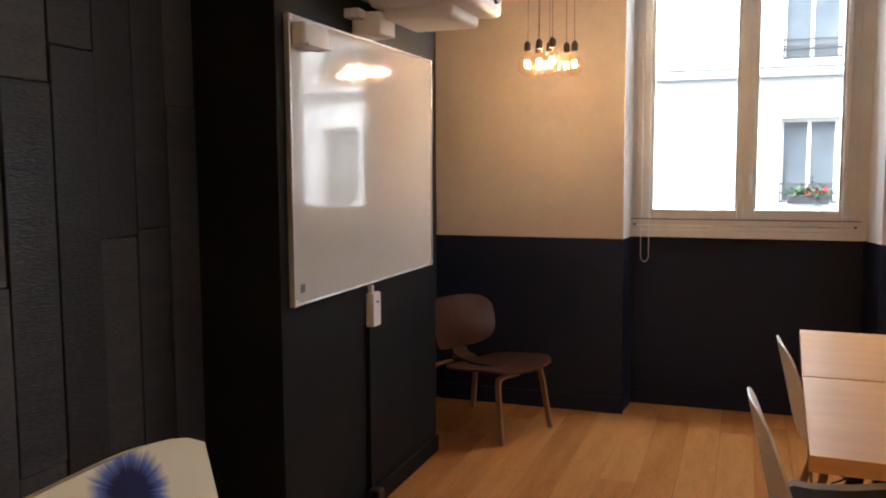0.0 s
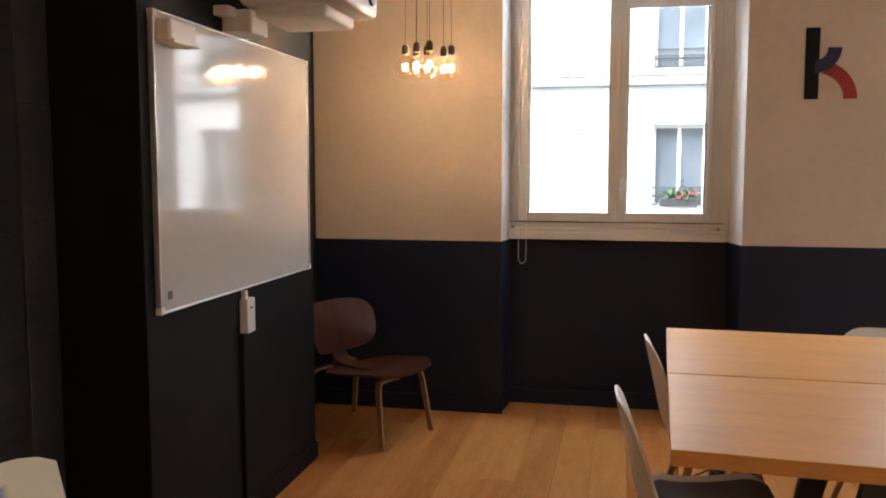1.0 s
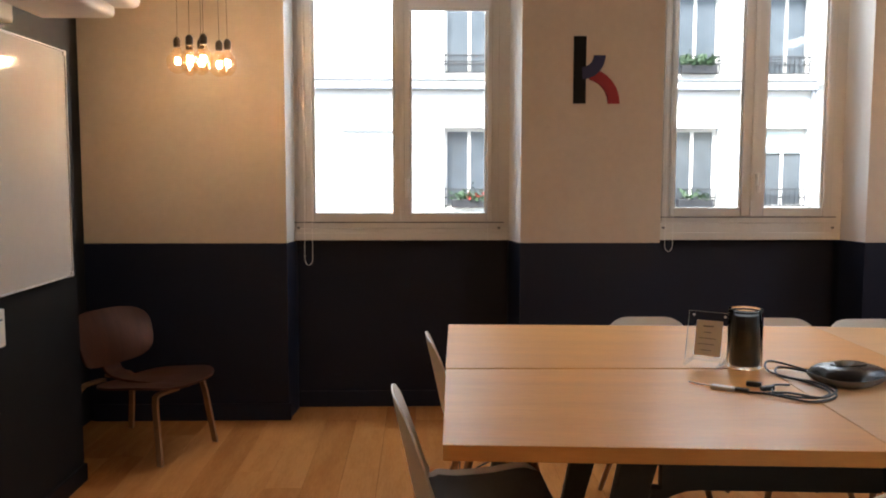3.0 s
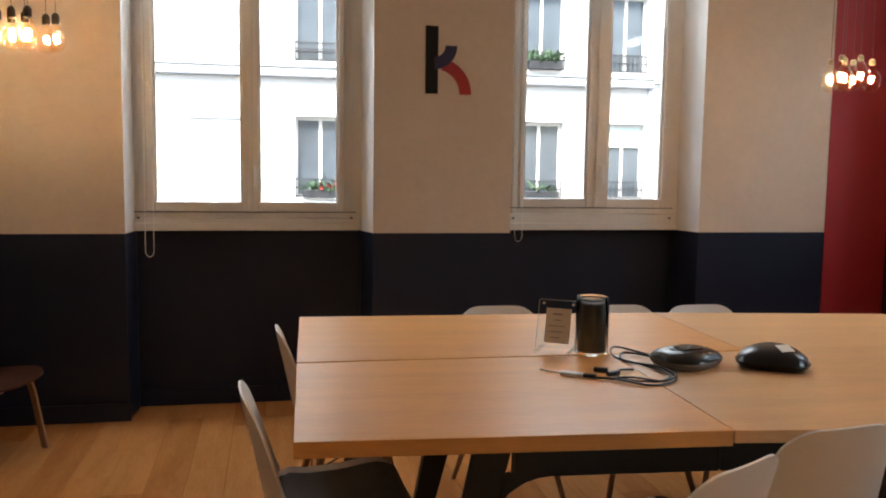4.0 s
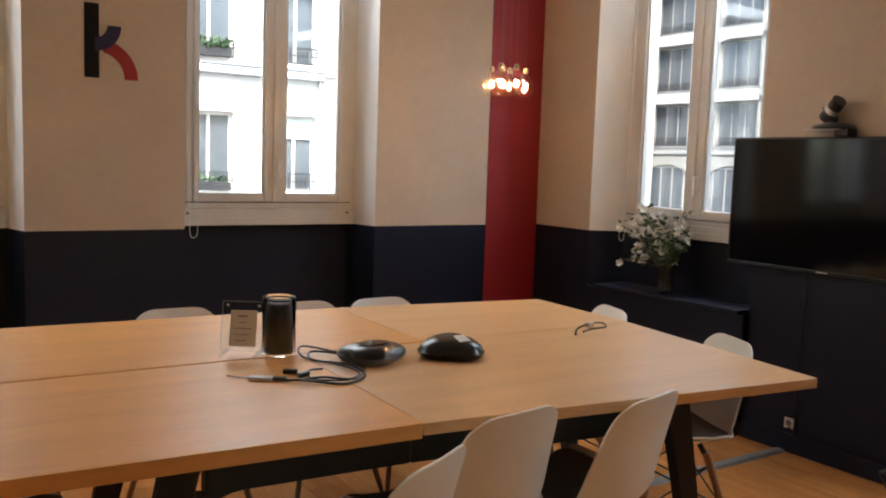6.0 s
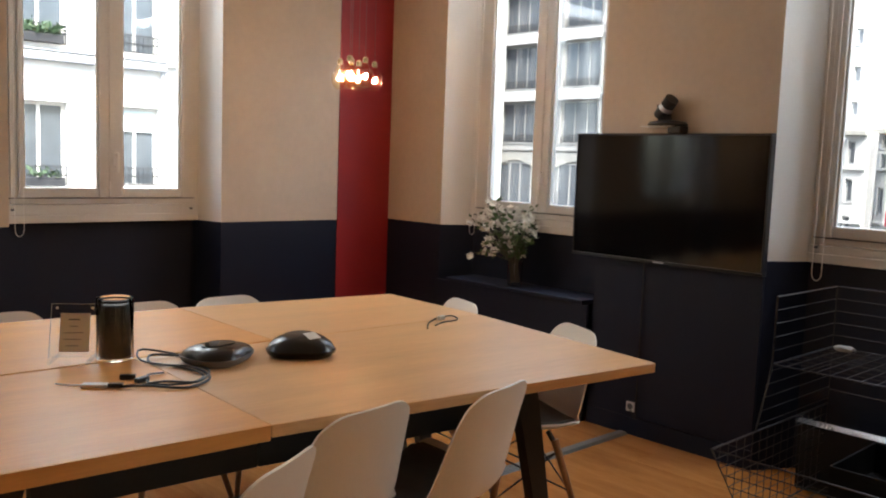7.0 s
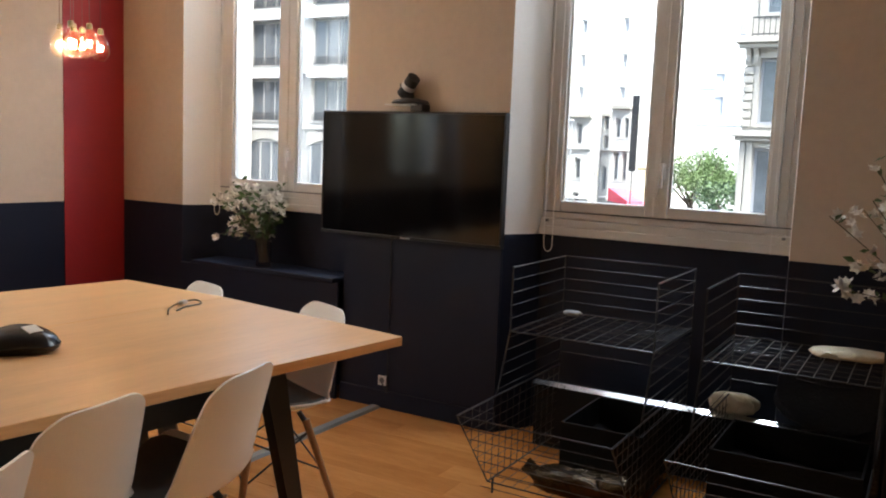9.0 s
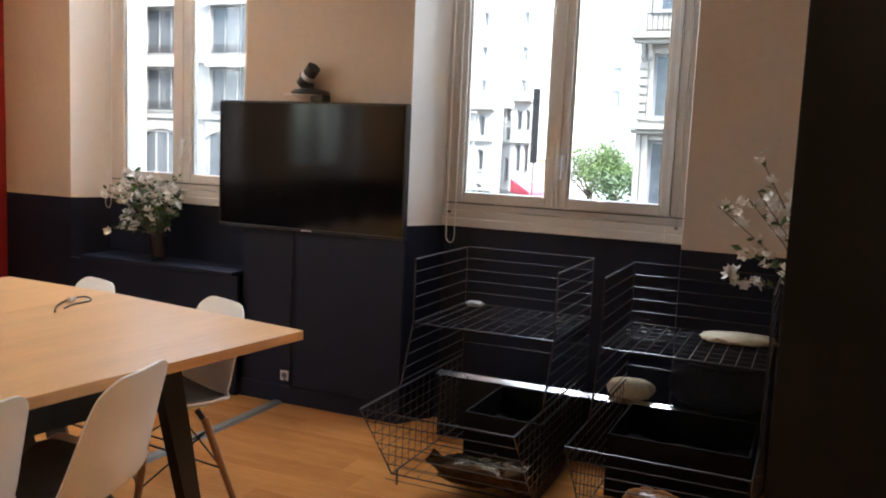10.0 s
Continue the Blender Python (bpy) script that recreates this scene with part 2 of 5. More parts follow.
def prism(bm, pts, lo, hi, axis='z'):
    """An outline pulled out along an axis, from lo to hi."""
    def at(p, h):
        return Vector({'z': (p[0], p[1], h), 'y': (p[0], h, p[1]), 'x': (h, p[0], p[1])}[axis])
    a = [bm.verts.new(at(p, lo)) for p in pts]
    b = [bm.verts.new(at(p, hi)) for p in pts]
    bm.faces.new(a[::-1])
    bm.faces.new(b)
    for i in range(len(pts)):
        j = (i + 1) % len(pts)
        bm.faces.new((a[i], a[j], b[j], b[i]))
    bmesh.ops.recalc_face_normals(bm, faces=bm.faces[:])
    return bm


def sheet(bm, fn, nu, nv, thick=0.0):
    """A surface fn(u, v) -> (x, y, z), u and v in 0..1, given thickness along its normals."""
    g = [[bm.verts.new(fn(i / nu, j / nv)) for j in range(nv + 1)] for i in range(nu + 1)]
    for i in range(nu):
        for j in range(nv):
            bm.faces.new((g[i][j], g[i + 1][j], g[i + 1][j + 1], g[i][j + 1]))
    if thick:
        bm.normal_update()
        bmesh.ops.solidify(bm, geom=bm.faces[:], thickness=thick)
    return bm


def finish(bm, name, material, smooth=False):
    me = bpy.data.meshes.new(name)
    bm.normal_update()
    if smooth:
        for f in bm.faces:
            f.smooth = True
        for e in bm.edges:
            if len(e.link_faces) == 2 and e.calc_face_angle(0) > 0.7:
                e.smooth = False
    bm.to_mesh(me)
    bm.free()
    me.materials.append(material)
    return me


def part(name, bm, material, parent, label="", smooth=False, m=None):
    ob = new(name, finish(bm, name, material, smooth))
    ob.parent = parent
    if m is not None:
        ob.matrix_basis = m
    if label:
        tagged(ob, label)
    return ob


def solid(name, bm, material, label, category, kind="", group="", smooth=False, m=None):
    ob = new(name, finish(bm, name, material, smooth))
    if m is not None:
        ob.matrix_basis = m
    return tagged(ob, label, category, group, kind)


def thing(name, m, label, category, group="", kind=""):
    ob = new(name)
    ob.empty_display_size = 0.1
    ob.matrix_basis = m
    return tagged(ob, label, category, group, kind)


# ---------------------------------------------------------------- the room
YW, XW = 5.283, 5.109          # faces of the window wall and the screen wall
DEPTH = 0.20                 # depth of the window recesses
SPLAY = {'x': (0.02, 0.045), 'y': (0.03, 0.11)}   # splay of their sides, low and high end
LOW = {'x': 0.27, 'y': 0.20}  # depth of the recesses below the sills
SILL = 0.995                 # top of the navy dado
TOPZ, HIGH = 2.80, 3.05      # top of the recesses, ceiling
OUT = 0.42                   # thickness of the outer walls
NICHES_N = [(0.597, 1.89), (2.671, 3.835)]
NICHES_E = [(1.233, 2.536), (3.50, 4.744)]
XL, YS = -0.48, -2.6         # plank wall, wall behind the viewer


def pier(name, along, a, b, sa, sb, z0, z1, mat, lab, cat="wall"):
    """A piece of outer wall between two recesses, with splayed sides (sa, sb: 1 where a recess follows)."""
    bm = bmesh.new()
    face = YW if along == 'x' else XW
    ia, ib = a, b
    lo_s, hi_s = SPLAY[along]
    pts = [(ia, face), (ib, face), (ib + lo_s * sb, face + DEPTH), (ib + lo_s * sb, face + OUT),
           (ia - hi_s * sa, face + OUT), (ia - hi_s * sa, face + DEPTH)]
    if along == 'y':
        pts = [(q, p) for p, q in pts]
    prism(bm, pts, z0, z1)
    ob = solid(name, bm, mat, lab, cat, "structure")
    if z0 > 0:
        # the sides of the recesses get a whiter colour in place of daylight
        ob.data.materials.append(DAYLIT_REVEAL)
        for f in ob.data.polygons:
            if abs(f.normal.x if along == 'x' else f.normal.y) > 0.6:
                f.material_index = 1
    return ob


def outer_wall(tag, along, niches, lo, hi):
    face = YW if along == 'x' else XW
    edges = [lo] + [e for n in niches for e in n] + [hi]
    for i in range(0, len(edges), 2):
        a, b = edges[i], edges[i + 1]
        pier(f"wall_{tag}", along, a, b, int(i > 0), int(i + 2 < len(edges)), SILL, HIGH, WALL, "off-white painted plaster wall above the navy dado")
        pier(f"wall_{tag}_dado", along, a, b, int(i > 0), int(i + 2 < len(edges)), 0, SILL, NAVY, "navy painted lower part of the wall")
    for a, b in niches:
        a2, b2 = a + SPLAY[along][0], b - SPLAY[along][1]
        for nm, z0, z1, mt, lb in ((f"wall_{tag}_dado", 0, SILL, NAVY, "navy painted wall below the window"), (f"wall_{tag}", TOPZ, HIGH, WALL, "off-white wall above the window")):
            f0 = face + LOW[along] if z0 == 0 else face
            pts = [(a, f0), (b, f0), (b2 if z0 == 0 else b, face + OUT), (a2 if z0 == 0 else a, face + OUT)]
            pts = [(a2 - 0.0005, f0), (b2 + 0.0005, f0), (b2 + 0.0005, face + OUT), (a2 - 0.0005, face + OUT)] if z0 == 0 else pts
            if along == 'y':
                pts = [(q, p) for p, q in pts]
            solid(nm, prism(bmesh.new(), pts, z0, z1), mt, lb, "wall", "structure")


outer_wall("north", 'x', NICHES_N, XL - 0.3, XW + OUT)
outer_wall("east", 'y', NICHES_E, YS, YW - 0.001)

solid("ceiling", B(XL - 0.3, XW + OUT, YS - 0.2, YW + OUT, HIGH, HIGH + 0.2), CEIL, "plain white painted ceiling", "ceiling", "structure")
solid("wall_west", B(XL - 0.3, XL - 0.03, YS, YW - 0.001, 0, HIGH), BLACKP, "black painted wall behind the planks", "wall", "structure")
solid("wall_south", B(XL - 0.3, XW + OUT, YS - 0.2, YS, 0, HIGH), WALL, "plain off-white wall", "wall", "structure")
floor = solid("floor", B(XL - 0.3, XW + OUT, YS - 0.2, YW + OUT, -0.25, -0.012), shade("subfloor", (0.05, 0.03, 0.015), (0.08, 0.05, 0.025), 0.8), "oak plank floor laid in staggered boards", "floor", "structure")

# dado trim: baseboards follow the wall and the recesses
for a, b in ((XL, 0.597), (1.89, 2.671), (3.835, XW)):
    solid("baseboard", B(a, b + (0 if b == XW else 0.012), YW - 0.016, YW - 0.001, 0.0, 0.095, bev=0.003), NAVY, "navy painted baseboard", "baseboard", "structure")
for a, b in NICHES_N:
    solid("baseboard", B(a + 0.02, b - 0.045, YW + LOW['x'] - 0.016, YW + LOW['x'] - 0.001, 0, 0.095, bev=0.003), NAVY, "navy painted baseboard in the recess", "baseboard", "structure")
for a, b in ((4.744, YW - 0.02), (2.536, 3.5)):
    solid("baseboard", B(XW - 0.016, XW - 0.001, a, b, 0.0, 0.095, bev=0.003), NAVY, "navy painted baseboard", "baseboard", "structure")
solid("trim", B(4.676, XW - 0.001, YW - 0.006, YW - 0.0005, 0.0, HIGH), RED, "tall red painted stripe in the corner", "painted stripe", "structure")
solid("trim", B(XW - 0.022, XW - 0.002, 2.536, 3.165, 0.1, 0.925, bev=0.002), NAVY, "navy panel fixed below the screen", "wall panel", "structure")


# ---------------------------------------------------------------- windows
def window(name, m, w, z0, z1, panes, blind_on=None):
    """A double casement. Local x across, y outwards, z up. panes: the two openings of the glass (x0, x1)."""
    win = thing(name, m, "white double casement window in its recess", "window", kind="structure")
    fr = bmesh.new()
    box(fr, 0, w, 0.0, 0.06, z0, z0 + 0.035, 0.004)
    box(fr, 0, w, 0.0, 0.06, z1 - 0.05, z1, 0.004)
    box(fr, 0, 0.038, 0.0, 0.06, z0 + 0.036, z1 - 0.051, 0.004)
    box(fr, w - 0.038, w, 0.0, 0.06, z0 + 0.036, z1 - 0.051, 0.004)
    for x0, x1 in ((-0.075, -0.0005), (w + 0.0005, w + 0.075)):
        box(fr, x0, x1, 0.0085, 0.07, SILL + 0.003, TOPZ + 0.01, 0.003)
    box(fr, -0.0004, w + 0.0004, 0.0085, 0.07, z1 + 0.0005, TOPZ + 0.01, 0.003)
    part("window_frame", fr, PVC, win)
    sl = bmesh.new()
    box(sl, -0.045, w + 0.045, -0.006, 0.10, SILL + 0.002, z0 - 0.002, 0.004)
    box(sl, -0.045, w + 0.045, -0.022, -0.007, SILL + 0.002, SILL + 0.045, 0.004)
    part("window_sill", sl, PVC, win)
    mid = (panes[0][1] + panes[1][0]) / 2
    for k, (a, b) in enumerate(panes):
        s = bmesh.new()
        e0, e1 = (0.039, mid - 0.002) if k == 0 else (mid + 0.002, w - 0.039)
        zb, zt = z0 + 0.037, z1 - 0.053
        box(s, e0, a, -0.018, 0.045, zb, zt, 0.006)
        box(s, b, e1, -0.018, 0.045, zb, zt, 0.006)
        box(s, a + 0.0005, b - 0.0005, -0.016, 0.045, zb, zb + 0.052, 0.005)
        box(s, a + 0.0005, b - 0.0005, -0.016, 0.045, zt - 0.06, zt, 0.005)
        # glazing beads
        for x0, x1 in ((a, a + 0.012), (b - 0.012, b)):
            box(s, x0, x1, -0.006, 0.012, zb + 0.052, zt - 0.06, 0.003)
        sash = part("sash", s, PVC, win)
        if k:
            part("cover_strip", B(mid - 0.013, mid + 0.011, -0.026, -0.0185, zb, zt, bev=0.003), PVC, sash)
        g = part("pane", B(a + 0.0015, b - 0.0015, 0.014, 0.020, zb + 0.0525, zt - 0.0605), PANE, sash)
        g.visible_shadow = False
    # dark strip drawn where the sashes throw a shadow line
    part("seal", B(-0.03, w + 0.03, -0.004, -0.0006, z0 + 0.030, z0 + 0.0362), GPLAST, win, "thin dark strip drawn for the shadow line under the sashes")
    hd = bmesh.new()
    box(hd, mid + 0.012, mid + 0.036, -0.028, -0.0185, z0 + 0.215, z0 + 0.29, 0.004)
    rod(hd, (mid + 0.024, -0.028, z0 + 0.275), (mid + 0.024, -0.048, z0 + 0.275), 0.007)
    box(hd, mid + 0.015, mid + 0.033, -0.060, -0.046, z0 + 0.175, z0 + 0.29, 0.006)
    part("handle", hd, WPLAST, win, "white lever handle")
    lk = bmesh.new()
    box(lk, mid - 0.018, mid + 0.006, -0.026, -0.0185, z0 + 0.09, z0 + 0.105, 0.002)
    box(lk, mid - 0.014, mid - 0.006, -0.030, -0.0185, z0 + 0.04, z0 + 0.13, 0.002)
    part("latch", lk, WPLAST, win)
    return win


def blind(m, w, z0, z1, x0, x1, drop, loop_x, loop_z):
    """A rolled blind over the window, with its chain."""
    bl = thing("roller_blind", m, "white roller blind drawn up above the window", "blind")
    r = bmesh.new()
    rod(r, (x0, -0.045, z1 - 0.03), (x1, -0.045, z1 - 0.03), 0.026, sides=16)
    part("roller", r, WPLAST, bl, smooth=True)
    if drop:
        part("fabric", B(x0 + 0.01, x1 - 0.01, -0.024, -0.0225, drop, z1 - 0.03), WPLAST, bl)
        part("hem_bar", B(x0 + 0.01, x1 - 0.01, -0.029, -0.018, drop - 0.012, drop + 0.008, bev=0.003), WPLAST, bl)
    c = bmesh.new()
    a = loop_x
    pts = [(a - 0.022, -0.075, z1 - 0.03), (a - 0.022, -0.075, loop_z + 0.05)]
    pts += [(a + 0.022 * math.cos(t), -0.075, loop_z + 0.03 + 0.035 * math.sin(t)) for t in [math.pi + math.pi * k / 8 for k in range(9)]]
    pts += [(a + 0.022, -0.075, loop_z + 0.05), (a + 0.020, -0.06, z1 - 0.03)]
    path_tube(c, pts, 0.0022, 5)
    part("chain", c, WPLAST, bl, "thin white bead chain")
    for k in (0.0, w):
        part("cord_clamp", B(k - 0.008, k + 0.008, -0.034, -0.0225, SILL + 0.068, SILL + 0.08, bev=0.002), GPLAST, bl)
    g = bmesh.new()
    rod(g, (x1 - 0.02, -0.03, z1 - 0.03), (x1 - 0.02, -0.03, SILL + 0.0), 0.0012, sides=5)
    part("guide_cord", g, WPLAST, bl)
    return bl


WZ0, WZ1 = 1.066, 2.70
w1 = pose(0.64, YW + DEPTH - 0.01, 0)
window("window_1", w1, 1.145, WZ0, WZ1, ((0.086, 0.548), (0.637, 1.073)))
blind(w1, 1.145, WZ0, WZ1, 0.62, 1.10, 2.30, 0.062, 0.865)
w2 = pose(2.735, YW + DEPTH - 0.01, 0)
window("window_2", w2, 0.99, WZ0 + 0.03, WZ1, ((0.061, 0.453), (0.583, 0.932)))
blind(w2, 0.99, WZ0, WZ1, 0.03, 0.96, 0, 0.02, 0.94)
w3 = pose(XW + DEPTH - 0.01, 4.59, 0, 0, 0, -90)
window("window_3", w3, 1.02, WZ0 + 0.012, WZ1, ((0.088, 0.456), (0.583, 0.95)))
blind(w3, 1.02, WZ0, WZ1, 0.05, 0.95, 2.45, 0.02, 0.945)
w4 = pose(XW + DEPTH - 0.01, 2.385, 0, 0, 0, -90)
window("window_4", w4, 1.10, WZ0 + 0.014, WZ1, ((0.061, 0.483), (0.585, 1.02)))
blind(w4, 1.10, WZ0, WZ1, 0.03, 1.07, 0, 0.03, 0.925)


# ---------------------------------------------------------------- black boxed-out wall with the whiteboard
BX = -0.182
box_wall = solid("wall_west_box", B(XL - 0.029, BX, 2.9, 4.36, 0, HIGH, bev=0.003), BLACKP, "black painted boxed-out wall carrying the whiteboard", "wall", "structure")
solid("baseboard", B(BX + 0.001, BX + 0.014, 2.9, 4.36, 0, 0.08, bev=0.003), BLACKP, "black baseboard of the boxed-out wall", "baseboard", "structure")
wb = thing("whiteboard", pose(BX + 0.001, 0, 0), "large glossy whiteboard in a thin aluminium frame on the black wall", "whiteboard")
part("panel", B(0.0, 0.016, 2.958, 4.260, 0.946, 1.885), BOARD, wb)
fr = bmesh.new()
for y0, y1, z0, z1 in ((2.95, 4.268, 1.8855, 1.893), (2.95, 4.268, 0.938, 0.9455), (2.95, 2.9575, 0.946, 1.885), (4.2605, 4.268, 0.946, 1.885)):
    box(fr, 0.0, 0.022, y0, y1, z0, z1, 0.003)
part("frame", fr, ALU, wb, "thin aluminium frame")
part("badge", B(0.0165, 0.0175, 3.0, 3.028, 0.98, 1.008), INK, wb, "small grey maker's mark")
for y in (2.961, 4.257):
    for z in (0.949, 1.882):
        part("corner_cap", B(-0.0005, 0.0235, y - 0.012, y + 0.012, z - 0.012, z + 0.012, bev=0.004), WPLAST, wb)


# ---------------------------------------------------------------- tables
TURN = -3.3                  # the tables stand slightly askew to the walls


def table(name, corners, label, front, legs):
    """An oak slab on black trapezoid steel legs; legs: their places along the table, from its middle."""
    cx, cy = sum(p[0] for p in corners) / 4, sum(p[1] for p in corners) / 4
    t = thing(name, pose(cx, cy, 0, 0, 0, TURN), label, "table", "tables pushed together")
    c, s = math.cos(radians(TURN)), math.sin(radians(TURN))
    loc = [((x - cx) * c + (y - cy) * s, (y - cy) * c - (x - cx) * s) for x, y in corners]

    def edge(k, x):
        (xa, ya), (xb, yb) = (loc[0], loc[1]) if k == 0 else (loc[3], loc[2])
        return ya + (yb - ya) * (x - xa) / (xb - xa)
    top = prism(bmesh.new(), loc, 0.7075 if "slab" in label else 0.70, 0.74)
    bmesh.ops.bevel(top, geom=top.edges[:], offset=0.0012, segments=1, profile=0.5, affect='EDGES')
    part("tabletop", top, OAKP if "slab" in label else OAKT, t)
    x0, x1 = max(loc[0][0], loc[3][0]), min(loc[1][0], loc[2][0])
    inner = [q for q in legs if x0 + 0.06 < q < x1 - 0.06]
    near = loc[:2] if front else (loc[3], loc[2])
    lo, hi = max(min(legs), near[0][0] + 0.002), min(max(legs), near[1][0] - 0.002)
    lo += 0.0505 if min(legs) in inner else 0
    hi -= 0.0505 if max(legs) in inner else 0
    off, k = (0.085, 0) if front else (-0.085, 1)
    ya, yb = edge(k, lo) + off, edge(k, hi) + off
    part("apron", prism(bmesh.new(), [(lo, ya - 0.02), (hi, yb - 0.02), (hi, yb + 0.02), (lo, ya + 0.02)], 0.615, 0.6985), STEEL, t)
    for bx in inner:
        s = -1 if bx < 0 else 1
        y0, y1 = edge(0, bx) + 0.085, edge(1, bx) - 0.085
        for yy in (y0, y1):
            g = prism(bmesh.new(), [(bx - 0.045, 0.6985), (bx + 0.045, 0.6985), (bx + 0.024 + s * 0.16, 0.0), (bx - 0.024 + s * 0.16, 0.0)], yy - 0.02, yy + 0.02, 'y')
            if s < 0 and yy == y0:
                # curved gusset under the apron
                prism(g, [(bx + 0.029, 0.6143), (bx + 0.0025, 0.502)] + [(bx + 0.15 - 0.147 * math.cos(radians(q)), 0.502 + 0.1123 * math.sin(radians(q))) for q in (20, 40, 60, 75, 90)], yy - 0.0185, yy + 0.0185, 'y')
            part("leg", g, STEEL, t)
        part("cross_beam", B(bx - 0.03, bx + 0.03, y0 + 0.022, y1 - 0.022, 0.65, 0.6985, bev=0.002), STEEL, t)
    return t


table("oak_table", [(1.385, 2.553), (2.441, 2.4765), (2.472, 3.312), (1.416, 3.333)], "pale oak table on black steel legs", True, (-0.04, 0.60))
table("oak_table", [(2.444, 2.476), (3.838, 2.292), (3.985, 3.277), (2.475, 3.312)], "pale oak slab table on black steel legs, facing the television", True, (-0.80, 0.17))
table("oak_table", [(1.416, 3.347), (2.967, 3.313), (2.985, 4.081), (1.453, 4.161)], "pale oak table on black steel legs, by the windows", False, (-0.44, 0.80))
table("oak_table", [(2.969, 3.303), (3.986, 3.279), (4.017, 3.923), (2.988, 4.080)], "pale oak slab table on black steel legs, by the red corner", False, (-0.60, 0.17))


# ---------------------------------------------------------------- shell chairs
def shell_chair():
    """A moulded shell chair on wooden legs; it faces local +y."""
    c = thing("shell_chair", pose(0, 0, 0), "white moulded shell chair with a grey seat pad and wooden legs", "chair", "chairs round the table")
    line = [(0.235, 0.415), (0.215, 0.432), (0.15, 0.432), (0.05, 0.418), (-0.06, 0.414), (-0.14, 0.425), (-0.185, 0.458), (-0.208, 0.52),
            (-0.226, 0.60), (-0.246, 0.685), (-0.262, 0.75), (-0.270, 0.79)]

    def along(v):
        f = v * (len(line) - 1)
        i = min(int(f), len(line) - 2)
        a, b = line[i], line[i + 1]
        k = f - i
        return a[0] + (b[0] - a[0]) * k, a[1] + (b[1] - a[1]) * k

    def surf(u, v, lift=0.0, inset=1.0):
        s = (2 * u - 1)
        y, z = along(v)
        full = half = 0.262 - 0.094 * max(0.0, v - 0.42) / 0.58
        if v > 0.86:
            # rounded upper corners
            half -= 0.078 * (1 - math.sqrt(max(0.0, 1 - ((v - 0.86) / 0.14) ** 2)))
        if v < 0.09:
            half -= 0.05 * ((0.09 - v) / 0.09) ** 2
        x = s * half
        s = x / full
        back = min(1.0, max(0.0, (v - 0.42) / 0.18))
        a = abs(s) ** 2.4
        up = (0.060 * (1 - back) * min(1.0, v / 0.15)) * a
        fwd = (0.055 * back) * abs(s) ** 2.2 * (1.0 - 0.75 * max(0.0, v - 0.6) / 0.4)
        crown = 0.0
        return (x * inset, y + fwd + lift * back, z + up + crown + lift * (1 - back))

    g = sheet(bmesh.new(), lambda u, v: surf(u, 1 - (1 - v) ** 1.25), 20, 46, 0.007)
    part("shell", g, SHELL, c, smooth=True)
    g = sheet(bmesh.new(), lambda u, v: surf(0.08 + 0.84 * u, 0.06 + 0.46 * v, 0.012), 12, 14, 0.011)
    part("seat_pad", g, PAD, c, "grey felt seat pad", smooth=True)
    for o in c.children:
        for v in o.data.vertices:
            v.co = (v.co.x * 0.91, v.co.y * 0.94, v.co.z * 0.997)
    tops = {}
    for sx in (-1, 1):
        for sy in (-1, 1):
            a, b = Vector((sx * 0.105, sy * 0.110 + 0.01, 0.372)), Vector((sx * 0.195, sy * 0.205 + 0.01, 0.0))
            tops[sx, sy] = (a, b)
            part("leg", rod(bmesh.new(), a, b, 0.0155, 0.0105, 10), BEECH, c, smooth=True)
            part("bracket", rod(bmesh.new(), a + (b - a) * 0.0 + Vector((0, 0, -0.012)), a + Vector((-sx * 0.02, -sy * 0.02, 0.03)), 0.011, 0.011, 8), STEEL, c)
    for p, q in (((-1, -1), (1, -1)), ((1, -1), (1, 1)), ((1, 1), (-1, 1)), ((-1, 1), (-1, -1))):
        for s, t in ((p, q), (q, p)):
            a = tops[s][0].lerp(tops[s][1], 0.12)
            b = tops[t][0].lerp(tops[t][1], 0.52)
            part("brace", rod(bmesh.new(), a, b, 0.0036, 0.0036, 6), STEEL, c)
    part("rail", rod(bmesh.new(), (-0.10, 0, 0.380), (0.10, 0, 0.380), 0.008), STEEL, c)
    return c


first = shell_chair()
CHAIRS = [
    # x, y of the seat's centre, the way it faces, and its height against the first
    (1.507, 2.88, -85, 1.0),
    (1.606, 3.68, -86, 1.0),
    (2.307, 3.979, 178, 0.962),
    (2.855, 3.939, 178, 0.962),
    (3.266, 3.948, 180, 0.952),
    (3.819, 3.51, 72, 0.98),
    (3.772, 2.835, 68, 0.98),
    (2.595, 2.56, 8, 1.0),
    (2.995, 2.503, 13, 1.0),
    (2.15, 2.35, 28, 1.0),
]
first.matrix_basis = pose(CHAIRS[0][0], CHAIRS[0][1], 0, 0, 0, CHAIRS[0][2])
for x, y, a, tall in CHAIRS[1:]:
    copy_thing(first, pose(x, y, 0, 0, 0, a) @ Matrix.Diagonal((1, 1, tall, 1)))


